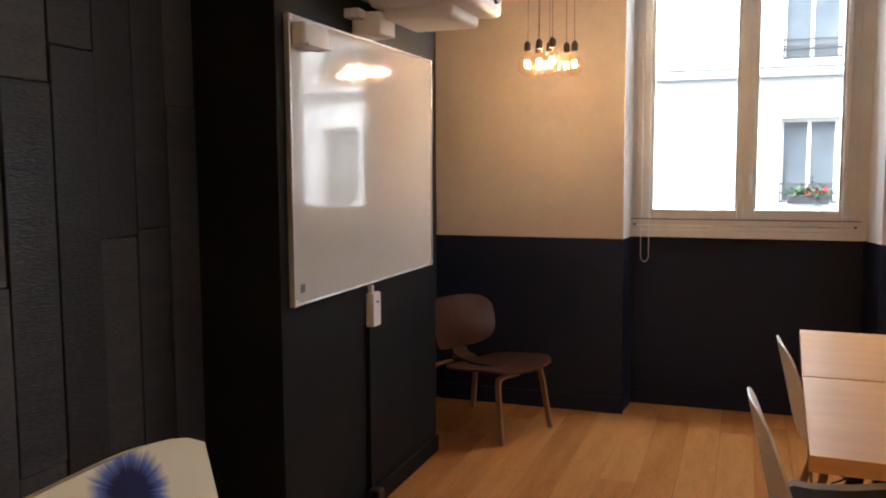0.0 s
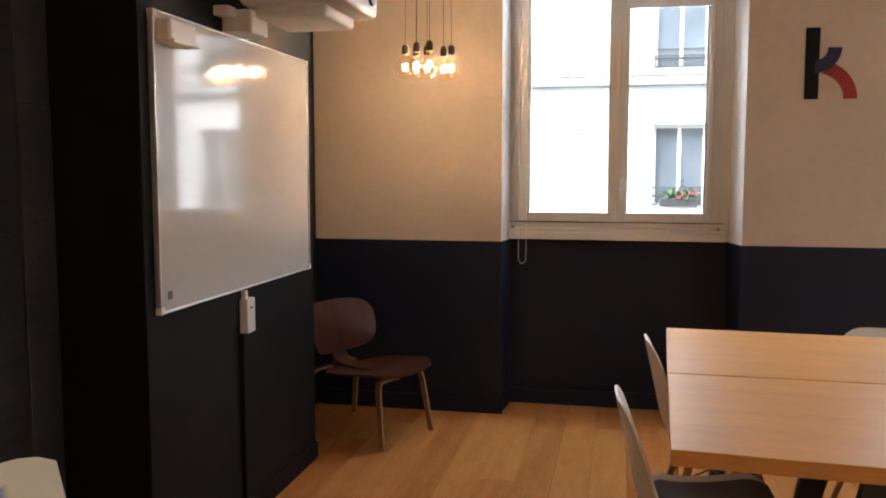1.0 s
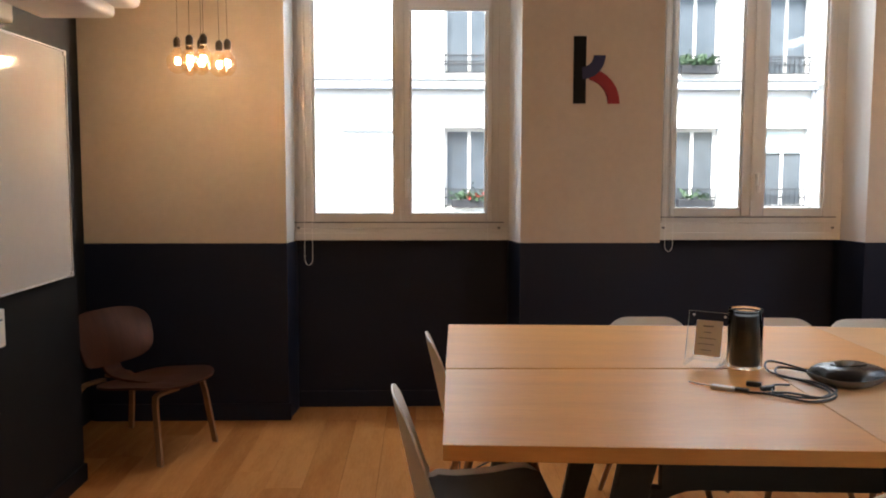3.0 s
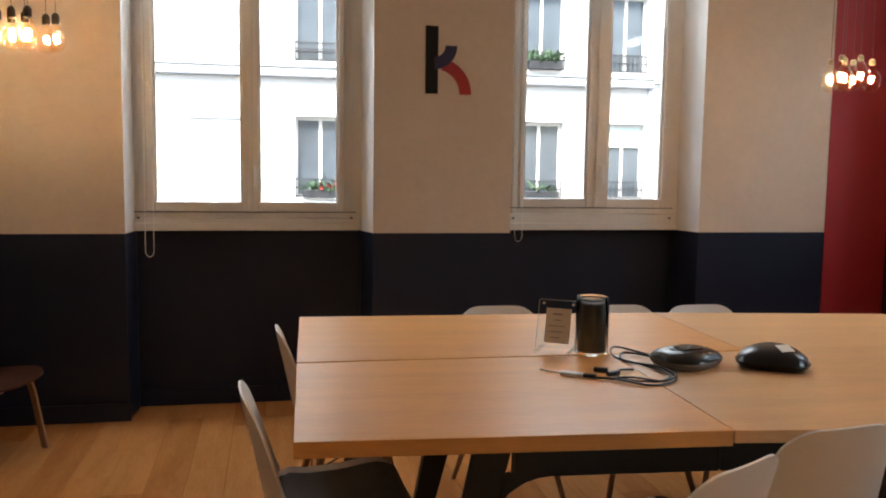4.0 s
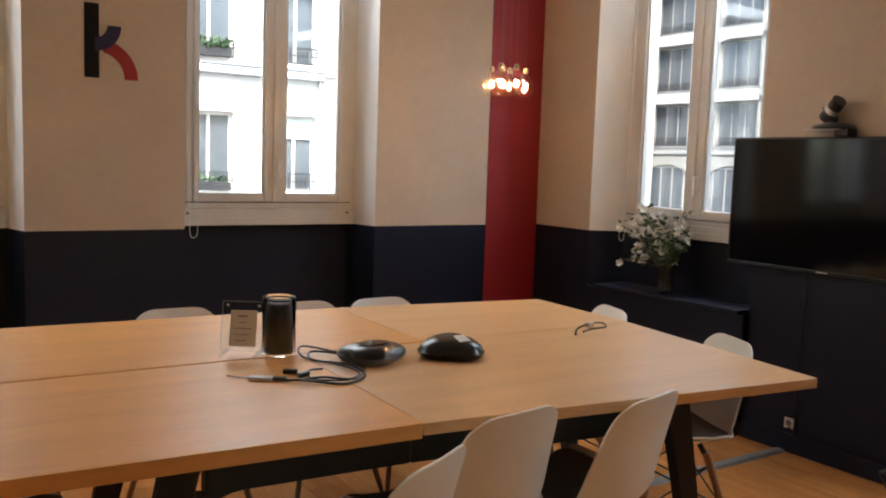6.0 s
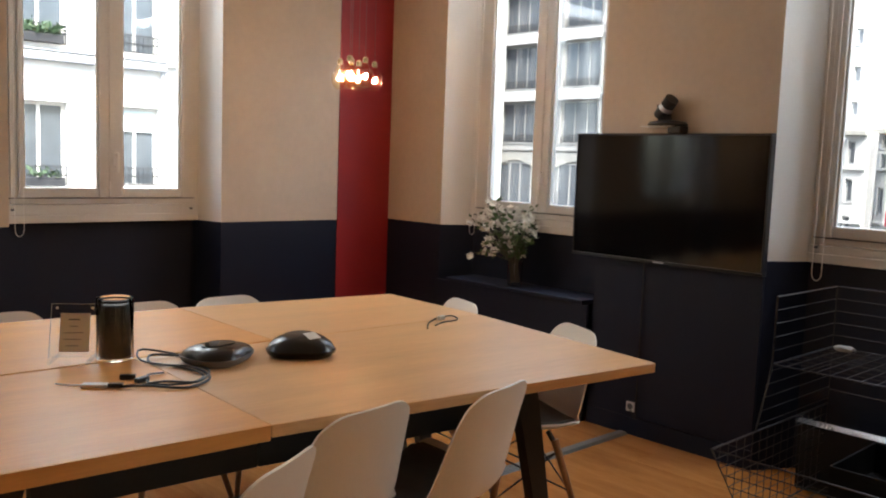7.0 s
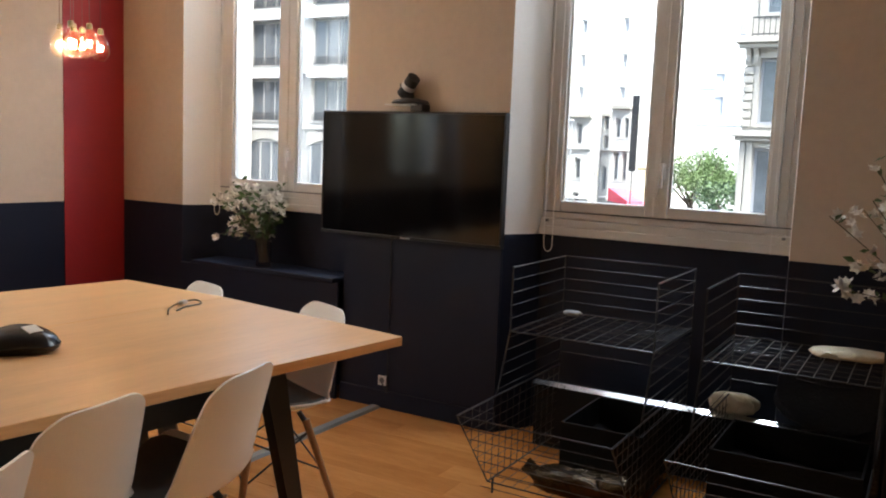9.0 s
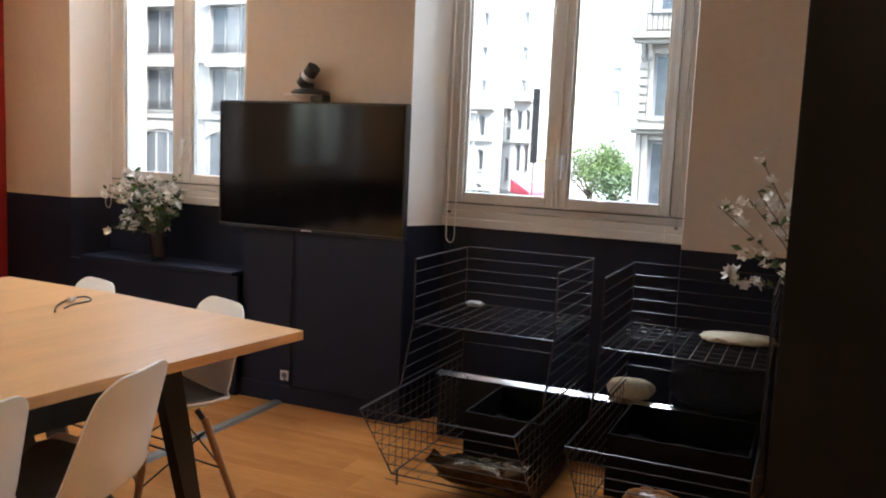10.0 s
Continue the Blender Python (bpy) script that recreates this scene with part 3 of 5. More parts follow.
# ---------------------------------------------------------------- low plywood chair
def plywood_chair(m):
    c = thing("plywood_lounge_chair", m, "low walnut plywood lounge chair with a bent frame", "chair")

    def rounded(s, t, p=3.2):
        """Square to rounded-rectangle mapping."""
        k = (abs(s) ** p + abs(t) ** p) ** (1 / p)
        f = max(abs(s), abs(t)) / k if k > 1e-6 else 1
        return s * f, t * f

    def seat(u, v):
        s, t = rounded(2 * u - 1, 2 * v - 1)
        z = 0.350 + 0.022 * s * s + 0.022 * max(0, -t) ** 2 - 0.018 * max(0, t) ** 3 + 0.030 * t
        return (s * 0.262, t * 0.225 + 0.07, z)
    part("seat", sheet(bmesh.new(), seat, 18, 18, 0.011), WALNUT, c, smooth=True)

    def back(u, v):
        s, t = rounded(2 * u - 1, 2 * v - 1, 3.6)
        return (s * (0.255 + 0.02 * t), -0.235 - 0.075 * t * 0.5 + 0.055 * s * s - 0.02 * t * t, 0.545 + t * 0.135)
    part("backrest", sheet(bmesh.new(), back, 18, 16, 0.011), WALNUT, c, smooth=True)

    sp = [(0.20, 0.349), (0.05, 0.341), (-0.10, 0.343), (-0.19, 0.362), (-0.225, 0.40), (-0.238, 0.46), (-0.262, 0.56)]
    part("spine", sheet(bmesh.new(), lambda u, v: ((u - 0.5) * 0.11, *bend(sp, v)), 2, 24, 0.012), WALNUT, c, smooth=True)
    for nm, pts in (("front_leg", ((0.205, 0.0), (0.188, 0.20), (0.178, 0.29), (0.150, 0.330))), ("rear_leg", ((0.225, 0.0), (0.205, 0.18), (0.185, 0.285), (0.14, 0.330)))):
        for sx in (-1, 1):
            prof = [(sx * a, b) for a, b in pts] + [(sx * 0.01, pts[-1][1] + 0.002)]
            y0 = 0.20 if nm == "front_leg" else -0.26
            lean = 0.05 if nm == "front_leg" else -0.06
            part("leg", sheet(bmesh.new(), lambda u, v: (bend(prof, v)[0], y0 + (u - 0.5) * 0.030 + lean * (1 - bend(prof, v)[1] / 0.34), bend(prof, v)[1]), 2, 18, 0.014), PLYEDGE, c, smooth=True)
    return c


def bend(pts, v):
    f = v * (len(pts) - 1)
    i = min(int(f), len(pts) - 2)
    k = f - i
    p0, p1, p2, p3 = pts[max(i - 1, 0)], pts[i], pts[i + 1], pts[min(i + 2, len(pts) - 1)]
    out = []
    for a in range(2):
        q0, q1, q2, q3 = p0[a], p1[a], p2[a], p3[a]
        out.append(0.5 * (2 * q1 + (q2 - q0) * k + (2 * q0 - 5 * q1 + 4 * q2 - q3) * k * k + (3 * q1 - q0 - 3 * q2 + q3) * k ** 3))
    return tuple(out)


plywood_chair(pose(-0.035, 4.785, 0.007, 0, 0, -114))


BRASS = shade("pale_brass", (0.35, 0.26, 0.16), (0.48, 0.36, 0.22), 0.3, 8, 60, 0.03, metal=0.9)


# ---------------------------------------------------------------- bulb clusters
def bulb_cluster(m, seed, dark, close=1.0, size=1.0, wire=0.0008, group="bulb clusters"):
    """Bare filament bulbs hung in a bunch on thin cables from a ceiling rose; local origin at the bunch's middle."""
    rnd = random.Random(seed)
    top = HIGH - m.translation.z
    c = thing("pendant_lamp", m, "bunch of bare filament bulbs hanging on thin cables", "pendant lamp", group)
    part("ceiling_rose", lathe(bmesh.new(), [(0.0, top - 0.035), (0.06, top - 0.035), (0.065, top - 0.02), (0.065, top), (0.0, top)], 20), DARKBRASS if dark else WPLAST, c, smooth=True)
    spots = [(0.0, 0.0), (0.075, 0.02), (0.135, 0.0), (-0.07, 0.035), (-0.13, -0.01), (0.035, -0.085), (-0.045, -0.08)]
    for k, (x, y) in enumerate(spots):
        x, y = x * close, y * close
        x += rnd.uniform(-0.012, 0.012)
        y += rnd.uniform(-0.012, 0.012)
        z = rnd.uniform(-0.009, 0.009)
        big = k % 3 == 1
        r = (0.039 if big else 0.031) * size
        b = lathe(bmesh.new(), [(0.012, 0.055), (0.014, 0.045), (r * 0.62, 0.025), (r * 0.95, 0.005), (r, -0.018), (r * 0.93, -0.038), (r * 0.70, -0.055), (r * 0.35, -0.066), (0.001, -0.069)], 16, (x, y, z))
        bulb = part("bulb", b, BULBG, c, "clear glass filament bulb", smooth=True)
        f = bmesh.new()
        pts = []
        for i in range(13):
            a = 2 * math.pi * i / 6
            pts.append((x + 0.009 * math.cos(a), y + 0.009 * math.sin(a), z + (0.003 if i % 2 else -0.025)))
        path_tube(f, pts, wire, 4)
        part("filament", f, FILAMENT if wire > 0.0005 else FINE_FILAMENT, bulb, "glowing filament")
        s = lathe(bmesh.new(), [(0.0, 0.098), (0.008, 0.098), (0.015, 0.090), (0.0175, 0.083), (0.0175, 0.052), (0.013, 0.050), (0.0, 0.050)] if dark else [(0.0, 0.080), (0.006, 0.080), (0.0125, 0.074), (0.0125, 0.054), (0.0, 0.052)], 14, (x, y, z))
        part("socket", s, DARKBRASS if dark else BRASS, c, smooth=True)
        cb = bmesh.new()
        path_tube(cb, [(x, y, z + (0.096 if dark else 0.078)), (x * 0.95, y * 0.95, top * 0.5), (x * 0.25, y * 0.25, top - 0.034)], 0.0013, 5)
        part("cable", cb, DARKBRASS if dark else shade("smoky_cable", (0.16, 0.06, 0.06), (0.26, 0.11, 0.11), 0.5, 6, 60, 0.0), c)
    return c


bulb_cluster(pose(0.335, 4.58, 1.90), 3, True, 0.92, 1.3, 0.0013)
bulb_cluster(pose(3.90, 4.12, 1.80, 0, 0, 40), 5, False, 1.05, 1.3, 0.0004)
# out of view behind the viewer; number and places chosen to brighten the room
for k, (x, y) in enumerate(((0.5, -0.7), (1.6, -1.5), (2.85, 0.0), (4.3, -1.2), (0.4, -2.0), (3.0, -2.1))):
    bulb_cluster(pose(x, y, 2.05, 0, 0, 35 * k), 7 + k, True)

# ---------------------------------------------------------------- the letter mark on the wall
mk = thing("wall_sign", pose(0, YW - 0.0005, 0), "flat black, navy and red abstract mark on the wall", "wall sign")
KX, KZ = 2.172, 1.762
part("bar", B(KX, KX + 0.070, -0.005, 0, KZ, KZ + 0.365, bev=0.001), BLACKP, mk)


def arc_band(bm, cx, cz, r0, r1, a0, a1, n, y0, y1):
    pts = [(cx + r1 * math.cos(radians(a0 + (a1 - a0) * i / n)), cz + r1 * math.sin(radians(a0 + (a1 - a0) * i / n))) for i in range(n + 1)]
    pts += [(cx + r0 * math.cos(radians(a1 - (a1 - a0) * i / n)), cz + r0 * math.sin(radians(a1 - (a1 - a0) * i / n))) for i in range(n + 1)]
    return prism(bm, pts, y0, y1, 'y')


part("red_arc", arc_band(bmesh.new(), KX + 0.060, KZ, 0.132, 0.197, 0, 78, 18, -0.005, 0.0), RED, mk, "red quarter arc")
part("navy_arc", arc_band(bmesh.new(), KX + 0.046, KZ + 0.262, 0.064, 0.130, -88, 0, 14, -0.006, -0.0002), shade("mark_navy", (0.010, 0.012, 0.06), (0.014, 0.017, 0.08), 0.5), mk, "navy quarter arc")

# ---------------------------------------------------------------- things on the black wall
pj = thing("projector", pose(BX + 0.001, 3.66, 1.945), "white short-throw projector on a wall arm above the whiteboard", "projector")
body = bmesh.new()
box(body, 0.065, 0.475, -0.21, 0.21, 0.045, 0.20, 0.03, 4)
box(body, 0.11, 0.39, -0.17, 0.17, 0.004, 0.06, 0.02, 3)
part("body", body, WPLAST, pj, smooth=True)
part("arm", B(0.0, 0.064, -0.05, 0.05, 0.11, 0.17, bev=0.006), WPLAST, pj)
part("wall_plate", B(0.0, 0.012, -0.12, 0.10, 0.095, 0.26, bev=0.003), WPLAST, pj)
for k in range(7):
    part("vent_slot", B(0.12 + 0.014 * k, 0.127 + 0.014 * k, -0.2125, -0.2095, 0.09, 0.16), BPLAST, pj)
lens = bmesh.new()
rod(lens, (0.45, 0.10, 0.12), (0.488, 0.10, 0.12), 0.04, 0.034, 20)
part("lens", lens, BPLAST, pj, "dark round lens", smooth=True)
mt = thing("sensor_unit", pose(BX + 0.001, 3.53, 1.893), "white plastic sensor box above the whiteboard", "sensor")
part("body", B(0.0, 0.12, -0.075, 0.07, 0.0, 0.085, bev=0.008), WPLAST, mt)
part("bracket", B(0.0, 0.06, -0.14, -0.0755, 0.055, 0.09, bev=0.004), WPLAST, mt)
pn = thing("pen_holder", pose(BX + 0.018, 3.05, 1.79), "white plastic box clipped on the whiteboard's upper corner", "holder")
part("body", B(0.0, 0.055, -0.085, 0.085, 0.0, 0.078, bev=0.01), WPLAST, pn)
part("lip", B(0.0551, 0.066, -0.085, 0.085, 0.0, 0.012, bev=0.003), WPLAST, pn)
cn = thing("wall_control_box", pose(BX + 0.001, 3.585, 0.765), "white control box on the black wall below the whiteboard", "control box")
part("body", B(0.0, 0.035, -0.035, 0.035, 0.0, 0.135, bev=0.004), WPLAST, cn)
part("hook", B(0.0, 0.02, -0.018, 0.004, 0.1355, 0.165, bev=0.003), WPLAST, cn)
part("button_strip", B(0.0351, 0.0362, -0.012, 0.014, 0.095, 0.102), INK, cn)
part("cable_trunk", B(BX + 0.001, BX + 0.016, 3.55, 3.575, 0.081, 0.762, bev=0.002), BLACKP, box_wall)
dx = bmesh.new()
box(dx, 0.0, 0.05, -0.03, 0.03, 0.0, 0.11, 0.008)
solid("power_adapter", dx, BPLAST, "black power adapter at the foot of the cable trunking", "adapter", m=pose(BX + 0.02, 3.53, 0.001))

# ---------------------------------------------------------------- screen, camera, socket
tv = thing("television", pose(XW - 0.001, 3.075, 0.926), "large black flat television hung on the wall, switched off", "television")
TW, TH = 1.095, 0.652
bz = bmesh.new()
box(bz, -0.055, -0.012, -TW / 2, TW / 2, 0, 0.014, 0.003)
box(bz, -0.055, -0.012, -TW / 2, TW / 2, TH - 0.010, TH, 0.003)
box(bz, -0.055, -0.012, -TW / 2, -TW / 2 + 0.010, 0.0142, TH - 0.0102, 0.003)
box(bz, -0.055, -0.012, TW / 2 - 0.010, TW / 2, 0.0142, TH - 0.0102, 0.003)
part("bezel", bz, BPLAST, tv)
part("screen", B(-0.051, -0.030, -TW / 2 + 0.0105, TW / 2 - 0.0105, 0.0145, TH - 0.0105), SCREEN, tv, "glossy dark screen")
part("back_cover", B(-0.0295, -0.010, -0.40, 0.40, 0.08, 0.52, bev=0.006), BPLAST, tv)
part("wall_mount", B(-0.0098, 0.0, -0.2, 0.2, 0.2, 0.42), STEEL, tv)
part("badge", B(-0.0560, -0.0552, -0.03, 0.03, 0.004, 0.009), ALU, tv, "small silver maker's mark")
vc = thing("conference_camera", pose(XW - 0.045, 3.075, 0.926 + TH + 0.0008), "black tilted conference camera on top of the television", "camera")
part("clip", B(-0.035, 0.045, -0.09, -0.02, 0.0, 0.035, bev=0.005), BPLAST, vc)
part("base", lathe(bmesh.new(), [(0, 0.035), (0.09, 0.036), (0.10, 0.042), (0.085, 0.056), (0.04, 0.064), (0, 0.064)], 24), BPLAST, vc, smooth=True)
part("base_trim", B(-0.06, 0.06, -0.06, 0.12, 0.0285, 0.0345, bev=0.002), ALU, vc)
nk = bmesh.new()
rod(nk, (0, 0.015, 0.06), (0, 0.03, 0.14), 0.030, 0.034, 18)
part("neck", nk, BPLAST, vc, smooth=True)
hd = bmesh.new()
rod(hd, (0.0, 0.045, 0.085), (-0.03, -0.035, 0.165), 0.036, 0.034, 20)
part("head", hd, BPLAST, vc, smooth=True)
ring = bmesh.new()
rod(ring, (-0.012, 0.012, 0.118), (-0.018, -0.004, 0.134), 0.0375, 0.0365, 20)
part("ring", ring, ALU, vc, "silver ring", smooth=True)
so = thing("wall_socket", pose(XW - 0.0165, 3.21, 0.118), "white wall socket above the baseboard", "socket")
part("plate", B(-0.008, 0.0, -0.026, 0.026, 0.008, 0.062, bev=0.003), WPLAST, so)
part("recess", lathe(bmesh.new(), [(0.016, -0.0005), (0.016, 0.001), (0.0, 0.001)], 20), GPLAST, so, m=pose(-0.008, 0, 0.036, 0, -90, 0))
tc = bmesh.new()
path_tube(tc, [(XW - 0.03, 3.172, 0.93), (XW - 0.031, 3.170, 0.6), (XW - 0.0315, 3.171, 0.25), (XW - 0.028, 3.175, 0.09), (XW - 0.035, 3.20, 0.14)], 0.004, 6)
solid("power_cable", tc, BPLAST, "black power cable from the television to the socket", "cable")

# shelf in the recess below the corner window
sh = thing("recess_shelf", pose(XW, 4.12, 0), "black boxed shelf in the window recess", "shelf")
part("front", B(-0.04, -0.022, -0.61, 0.60, 0.0, 0.648), NAVY, sh)
part("top", B(-0.055, DEPTH - 0.003, -0.585, 0.50, 0.650, 0.672, bev=0.003), NAVY, sh)

# ---------------------------------------------------------------- floor cable cover
fc = bmesh.new()
prism(fc, [(3.215, 0.001), (3.285, 0.001), (3.27, 0.012), (3.23, 0.012)], 2.9, XW - 0.02, 'x')
solid("floor_cable_cover", fc, STRIP, "grey plastic cable cover running across the floor", "cable cover")


# ---------------------------------------------------------------- flowers
def petal_flower(bm, at, r, rnd):
    """A loose white blossom of five or six cupped petals."""
    q = Euler((rnd.uniform(-1.2, 1.2), rnd.uniform(-1.2, 1.2), rnd.uniform(0, 6))).to_quaternion()
    for k in range(6):
        a = 2 * math.pi * k / 6 + rnd.uniform(-0.2, 0.2)
        d, s = Vector((math.cos(a), math.sin(a), 0)), Vector((-math.sin(a), math.cos(a), 0))
        up = Vector((0, 0, 1))
        pts = [up * 0.0, d * r * 0.5 + s * r * 0.36 + up * r * 0.3, d * r + up * r * rnd.uniform(0.3, 0.75), d * r * 0.5 - s * r * 0.36 + up * r * 0.3]
        bm.faces.new([bm.verts.new(at + q @ p) for p in pts])


def leaf_blade(bm, at, n, rnd, ln):
    q = n.to_track_quat('Z', 'Y') @ Euler((rnd.uniform(-0.4, 0.4), rnd.uniform(-0.4, 0.4), rnd.uniform(0, 6))).to_quaternion()
    w = ln * 0.24
    a, b, c, d = (bm.verts.new(at + q @ Vector(p)) for p in ((0, 0, 0), (w, 0.3 * w, ln * 0.5), (0, 0, ln), (-w, 0.3 * w, ln * 0.5)))
    bm.faces.new((a, b, c))
    bm.faces.new((a, c, d))


def flower_vase(m, seed, stems, vase_h, vase_r, spread, height, label, lean=(0, 0), blooms=3, low=0.55, size=1.0, tip=0.45, leaves=7):
    rnd = random.Random(seed)
    v = thing("flower_vase", m, label, "flower vase")
    part("vase", lathe(bmesh.new(), [(0.0, 0.004), (vase_r * 0.9, 0.004), (vase_r, 0.02), (vase_r, vase_h), (vase_r - 0.004, vase_h), (vase_r - 0.004, 0.022), (0, 0.016)], 24), CLEAR, v, "clear glass vase", smooth=True)
    st, fl, lf = bmesh.new(), bmesh.new(), bmesh.new()
    for k in range(stems):
        a = 2 * math.pi * k / stems + rnd.uniform(-0.3, 0.3)
        out = spread * math.sqrt(rnd.uniform(0.05, 1.0))
        h = height * rnd.uniform(low, 1.0) * (1.0 - 0.25 * (out / spread) ** 2)
        end = Vector((out * math.cos(a) + lean[0], out * math.sin(a) + lean[1], h))
        p0 = Vector((rnd.uniform(-0.5, 0.5) * vase_r, rnd.uniform(-0.5, 0.5) * vase_r, 0.03))
        p1 = Vector((end.x * 0.16, end.y * 0.16, vase_h * 1.02))
        p2 = p1.lerp(end, 0.55) + Vector((0, 0, 0.03))
        path_tube(st, [p0, p1, p2, end], 0.0022, 5)
        for _ in range(rnd.randint(blooms - 1, blooms + 2)):
            t = rnd.uniform(tip, 1.0)
            at = (p2.lerp(end, (t - 0.45) / 0.55)) + Vector([rnd.uniform(-0.03, 0.03) for _ in range(3)])
            for _ in range(2):
                petal_flower(fl, at + Vector([rnd.uniform(-0.012, 0.012) for _ in range(3)]), size * rnd.uniform(0.022, 0.036), rnd)
        for _ in range(rnd.randint(leaves, leaves + 4)):
            t = rnd.uniform(0.1, 1.05)
            at = p1.lerp(p2, t / 0.5) if t < 0.5 else p2.lerp(end, (t - 0.5) / 0.5)
            leaf_blade(lf, at, Vector((rnd.uniform(-1, 1), rnd.uniform(-1, 1), rnd.uniform(-0.2, 0.8))), rnd, rnd.uniform(0.03, 0.055))
    tagged(part("stem", st, TWIG, v), kind="stuff")
    tagged(part("blossom", fl, PETAL, v, "white blossoms"), kind="stuff")
    tagged(part("leaf", lf, LEAF, v), kind="stuff")
    return v


flower_vase(pose(5.13, 4.10, 0.6725), 4, 36, 0.15, 0.045, 0.23, 0.60, "white blossom branches in a clear glass vase on the shelf", (-0.03, 0.05), 2, 0.36, 0.86, 0.84, 12)
flower_vase(pose(4.84, 0.60, 0.002), 8, 13, 0.80, 0.06, 0.22, 1.61, "tall glass floor vase with white blossom branches", (-0.02, 0.27), 5, 0.72, 0.85)


# ---------------------------------------------------------------- wire rack bins
def wire_bin(m, w, label):
    """Two wire bins in one frame, a shelf above and a sloping bin below; local y across, -x to the front."""
    r = thing("wire_rack", m, label, "wire rack", "wire racks")
    y0, y1 = -w / 2, w / 2
    xb, xf, xr, xbot = 0.0, -0.56, -0.99, -0.71     # back, front of the shelf, rim of the low bin, its foot
    zt, zs, zr, zf = 0.925, 0.66, 0.41, 0.065
    xm = -0.66
    side = [(xb, zt), (xf, zt), (xf, zs), (xm, zr), (xr, zr), (xbot, zf), (xb, zf)]
    for y in (y0, y1):
        g = bmesh.new()
        path_tube(g, [(x, y, z) for x, z in side], 0.0042, 6, closed=True)
        rod(g, (xf, y, zs), (xb, y, zs), 0.0045)
        rod(g, (xr, y, zr), (xb, y, zr), 0.004)
        for x in (xb, xbot + 0.05):
            rod(g, (x, y, zf), (x, y, 0.001), 0.0045)
        part("side_frame", g, WIRE, r)
        k = 0
        for i in range(4):
            z = zs + (zt - zs) * (i + 1) / 5
            part("side_wire", rod(bmesh.new(), (xf, y, z), (xb, y, z), 0.0019, sides=6), WIRE, r)
        for i in range(5):
            f = (i + 0.5) / 5
            z = zs + (zr - zs) * f
            part("side_wire", rod(bmesh.new(), (xf + (xm - xf) * f, y, z), (xb, y, z), 0.0019, sides=6), WIRE, r)
        g = bmesh.new()
        for i in range(1, 8):
            f = i / 8
            z = zr + (zf - zr) * f
            rod(g, (xr + (xbot - xr) * f, y, z), (xb, y, z), 0.0016, sides=5)
        for i in range(1, 16):
            x = xr + (xb - xr) * i / 16
            low = zf if x > xbot else zr + (zf - zr) * (x - xr) / (xbot - xr)
            rod(g, (x, y, zr), (x, y, low), 0.0016, sides=5)
        part("side_mesh", g, WIRE, r)
    for (x, z), rad in (((xb, zt), 0.0045), ((xb, zs), 0.005), ((xf, zs), 0.0045), ((xr, zr), 0.0045), ((xbot, zf), 0.0045), ((xb, zf), 0.0045)):
        part("rail", rod(bmesh.new(), (x, y0, z), (x, y1, z), rad * 0.72), WIRE, r)
    for i in range(4):
        z = zs + (zt - zs) * (i + 1) / 5
        part("back_wire", rod(bmesh.new(), (xb, y0, z), (xb, y1, z), 0.0019, sides=6), WIRE, r)
    for i in range(3):
        z = zr + (zs - zr) * (i + 1) / 4
        part("back_wire", rod(bmesh.new(), (xb, y0, z), (xb, y1, z), 0.0019, sides=6), WIRE, r)
    for i in range(5):
        f = (i + 1) / 6
        part("front_wire", rod(bmesh.new(), (xr + (xbot - xr) * f, y0, zr + (zf - zr) * f), (xr + (xbot - xr) * f, y1, zr + (zf - zr) * f), 0.0019, sides=6), WIRE, r)
    long_up = finish(rod(bmesh.new(), (xf, 0, zs), (xb, 0, zs), 0.0019, sides=5), "grid_wire", WIRE)
    long_low = finish(rod(bmesh.new(), (xbot, 0, zf), (xb, 0, zf), 0.0016, sides=5), "grid_wire", WIRE)
    cross = finish(rod(bmesh.new(), (0, y0, 0), (0, y1, 0), 0.0016, sides=5), "grid_wire", WIRE)
    for i in range(1, 11):
        y = y0 + (y1 - y0) * i / 11
        for me in (long_up, long_low):
            o = new("grid_wire", me)
            o.parent, o.location = r, (0, y, 0)
    for i in range(1, 7):
        x = xf + (xb - xf) * i / 7
        for xx, z in ((x, zs), (x * 1.6, zf)):
            o = new("grid_wire", cross)
            o.parent, o.location = r, (xx, 0, z)
    return r


wire_bin(pose(XW - 0.03, 1.90, 0), 0.60, "black wire rack with a sloping bin, against the navy wall")
wire_bin(pose(XW - 0.03, 1.125, 0), 0.59, "black wire rack with a sloping bin, beside the black partition")


def edge_strip():
    g = prism(bmesh.new(), [(-0.062, 0.349), (-0.0505, 0.349), (-0.0505, 0.3525), (-0.001, 0.3525), (-0.001, 0.366), (-0.034, 0.366)], -0.745, 0.745, 'y')
    return g


ht = thing("wall_heater", pose(XW - 0.001, 1.57, -0.045), "black low wall heater with a shiny metal top edge", "heater")
part("body", B(-0.05, 0.0, -0.74, 0.74, 0.047, 0.352, bev=0.004), BLACKP, ht)
part("top_edge", edge_strip(), shade("polished_metal", (0.85, 0.86, 0.90), (0.92, 0.93, 0.96), 0.14, 4, 60, 0.0, metal=1.0, rough_var=0.05), ht, "polished metal edge")


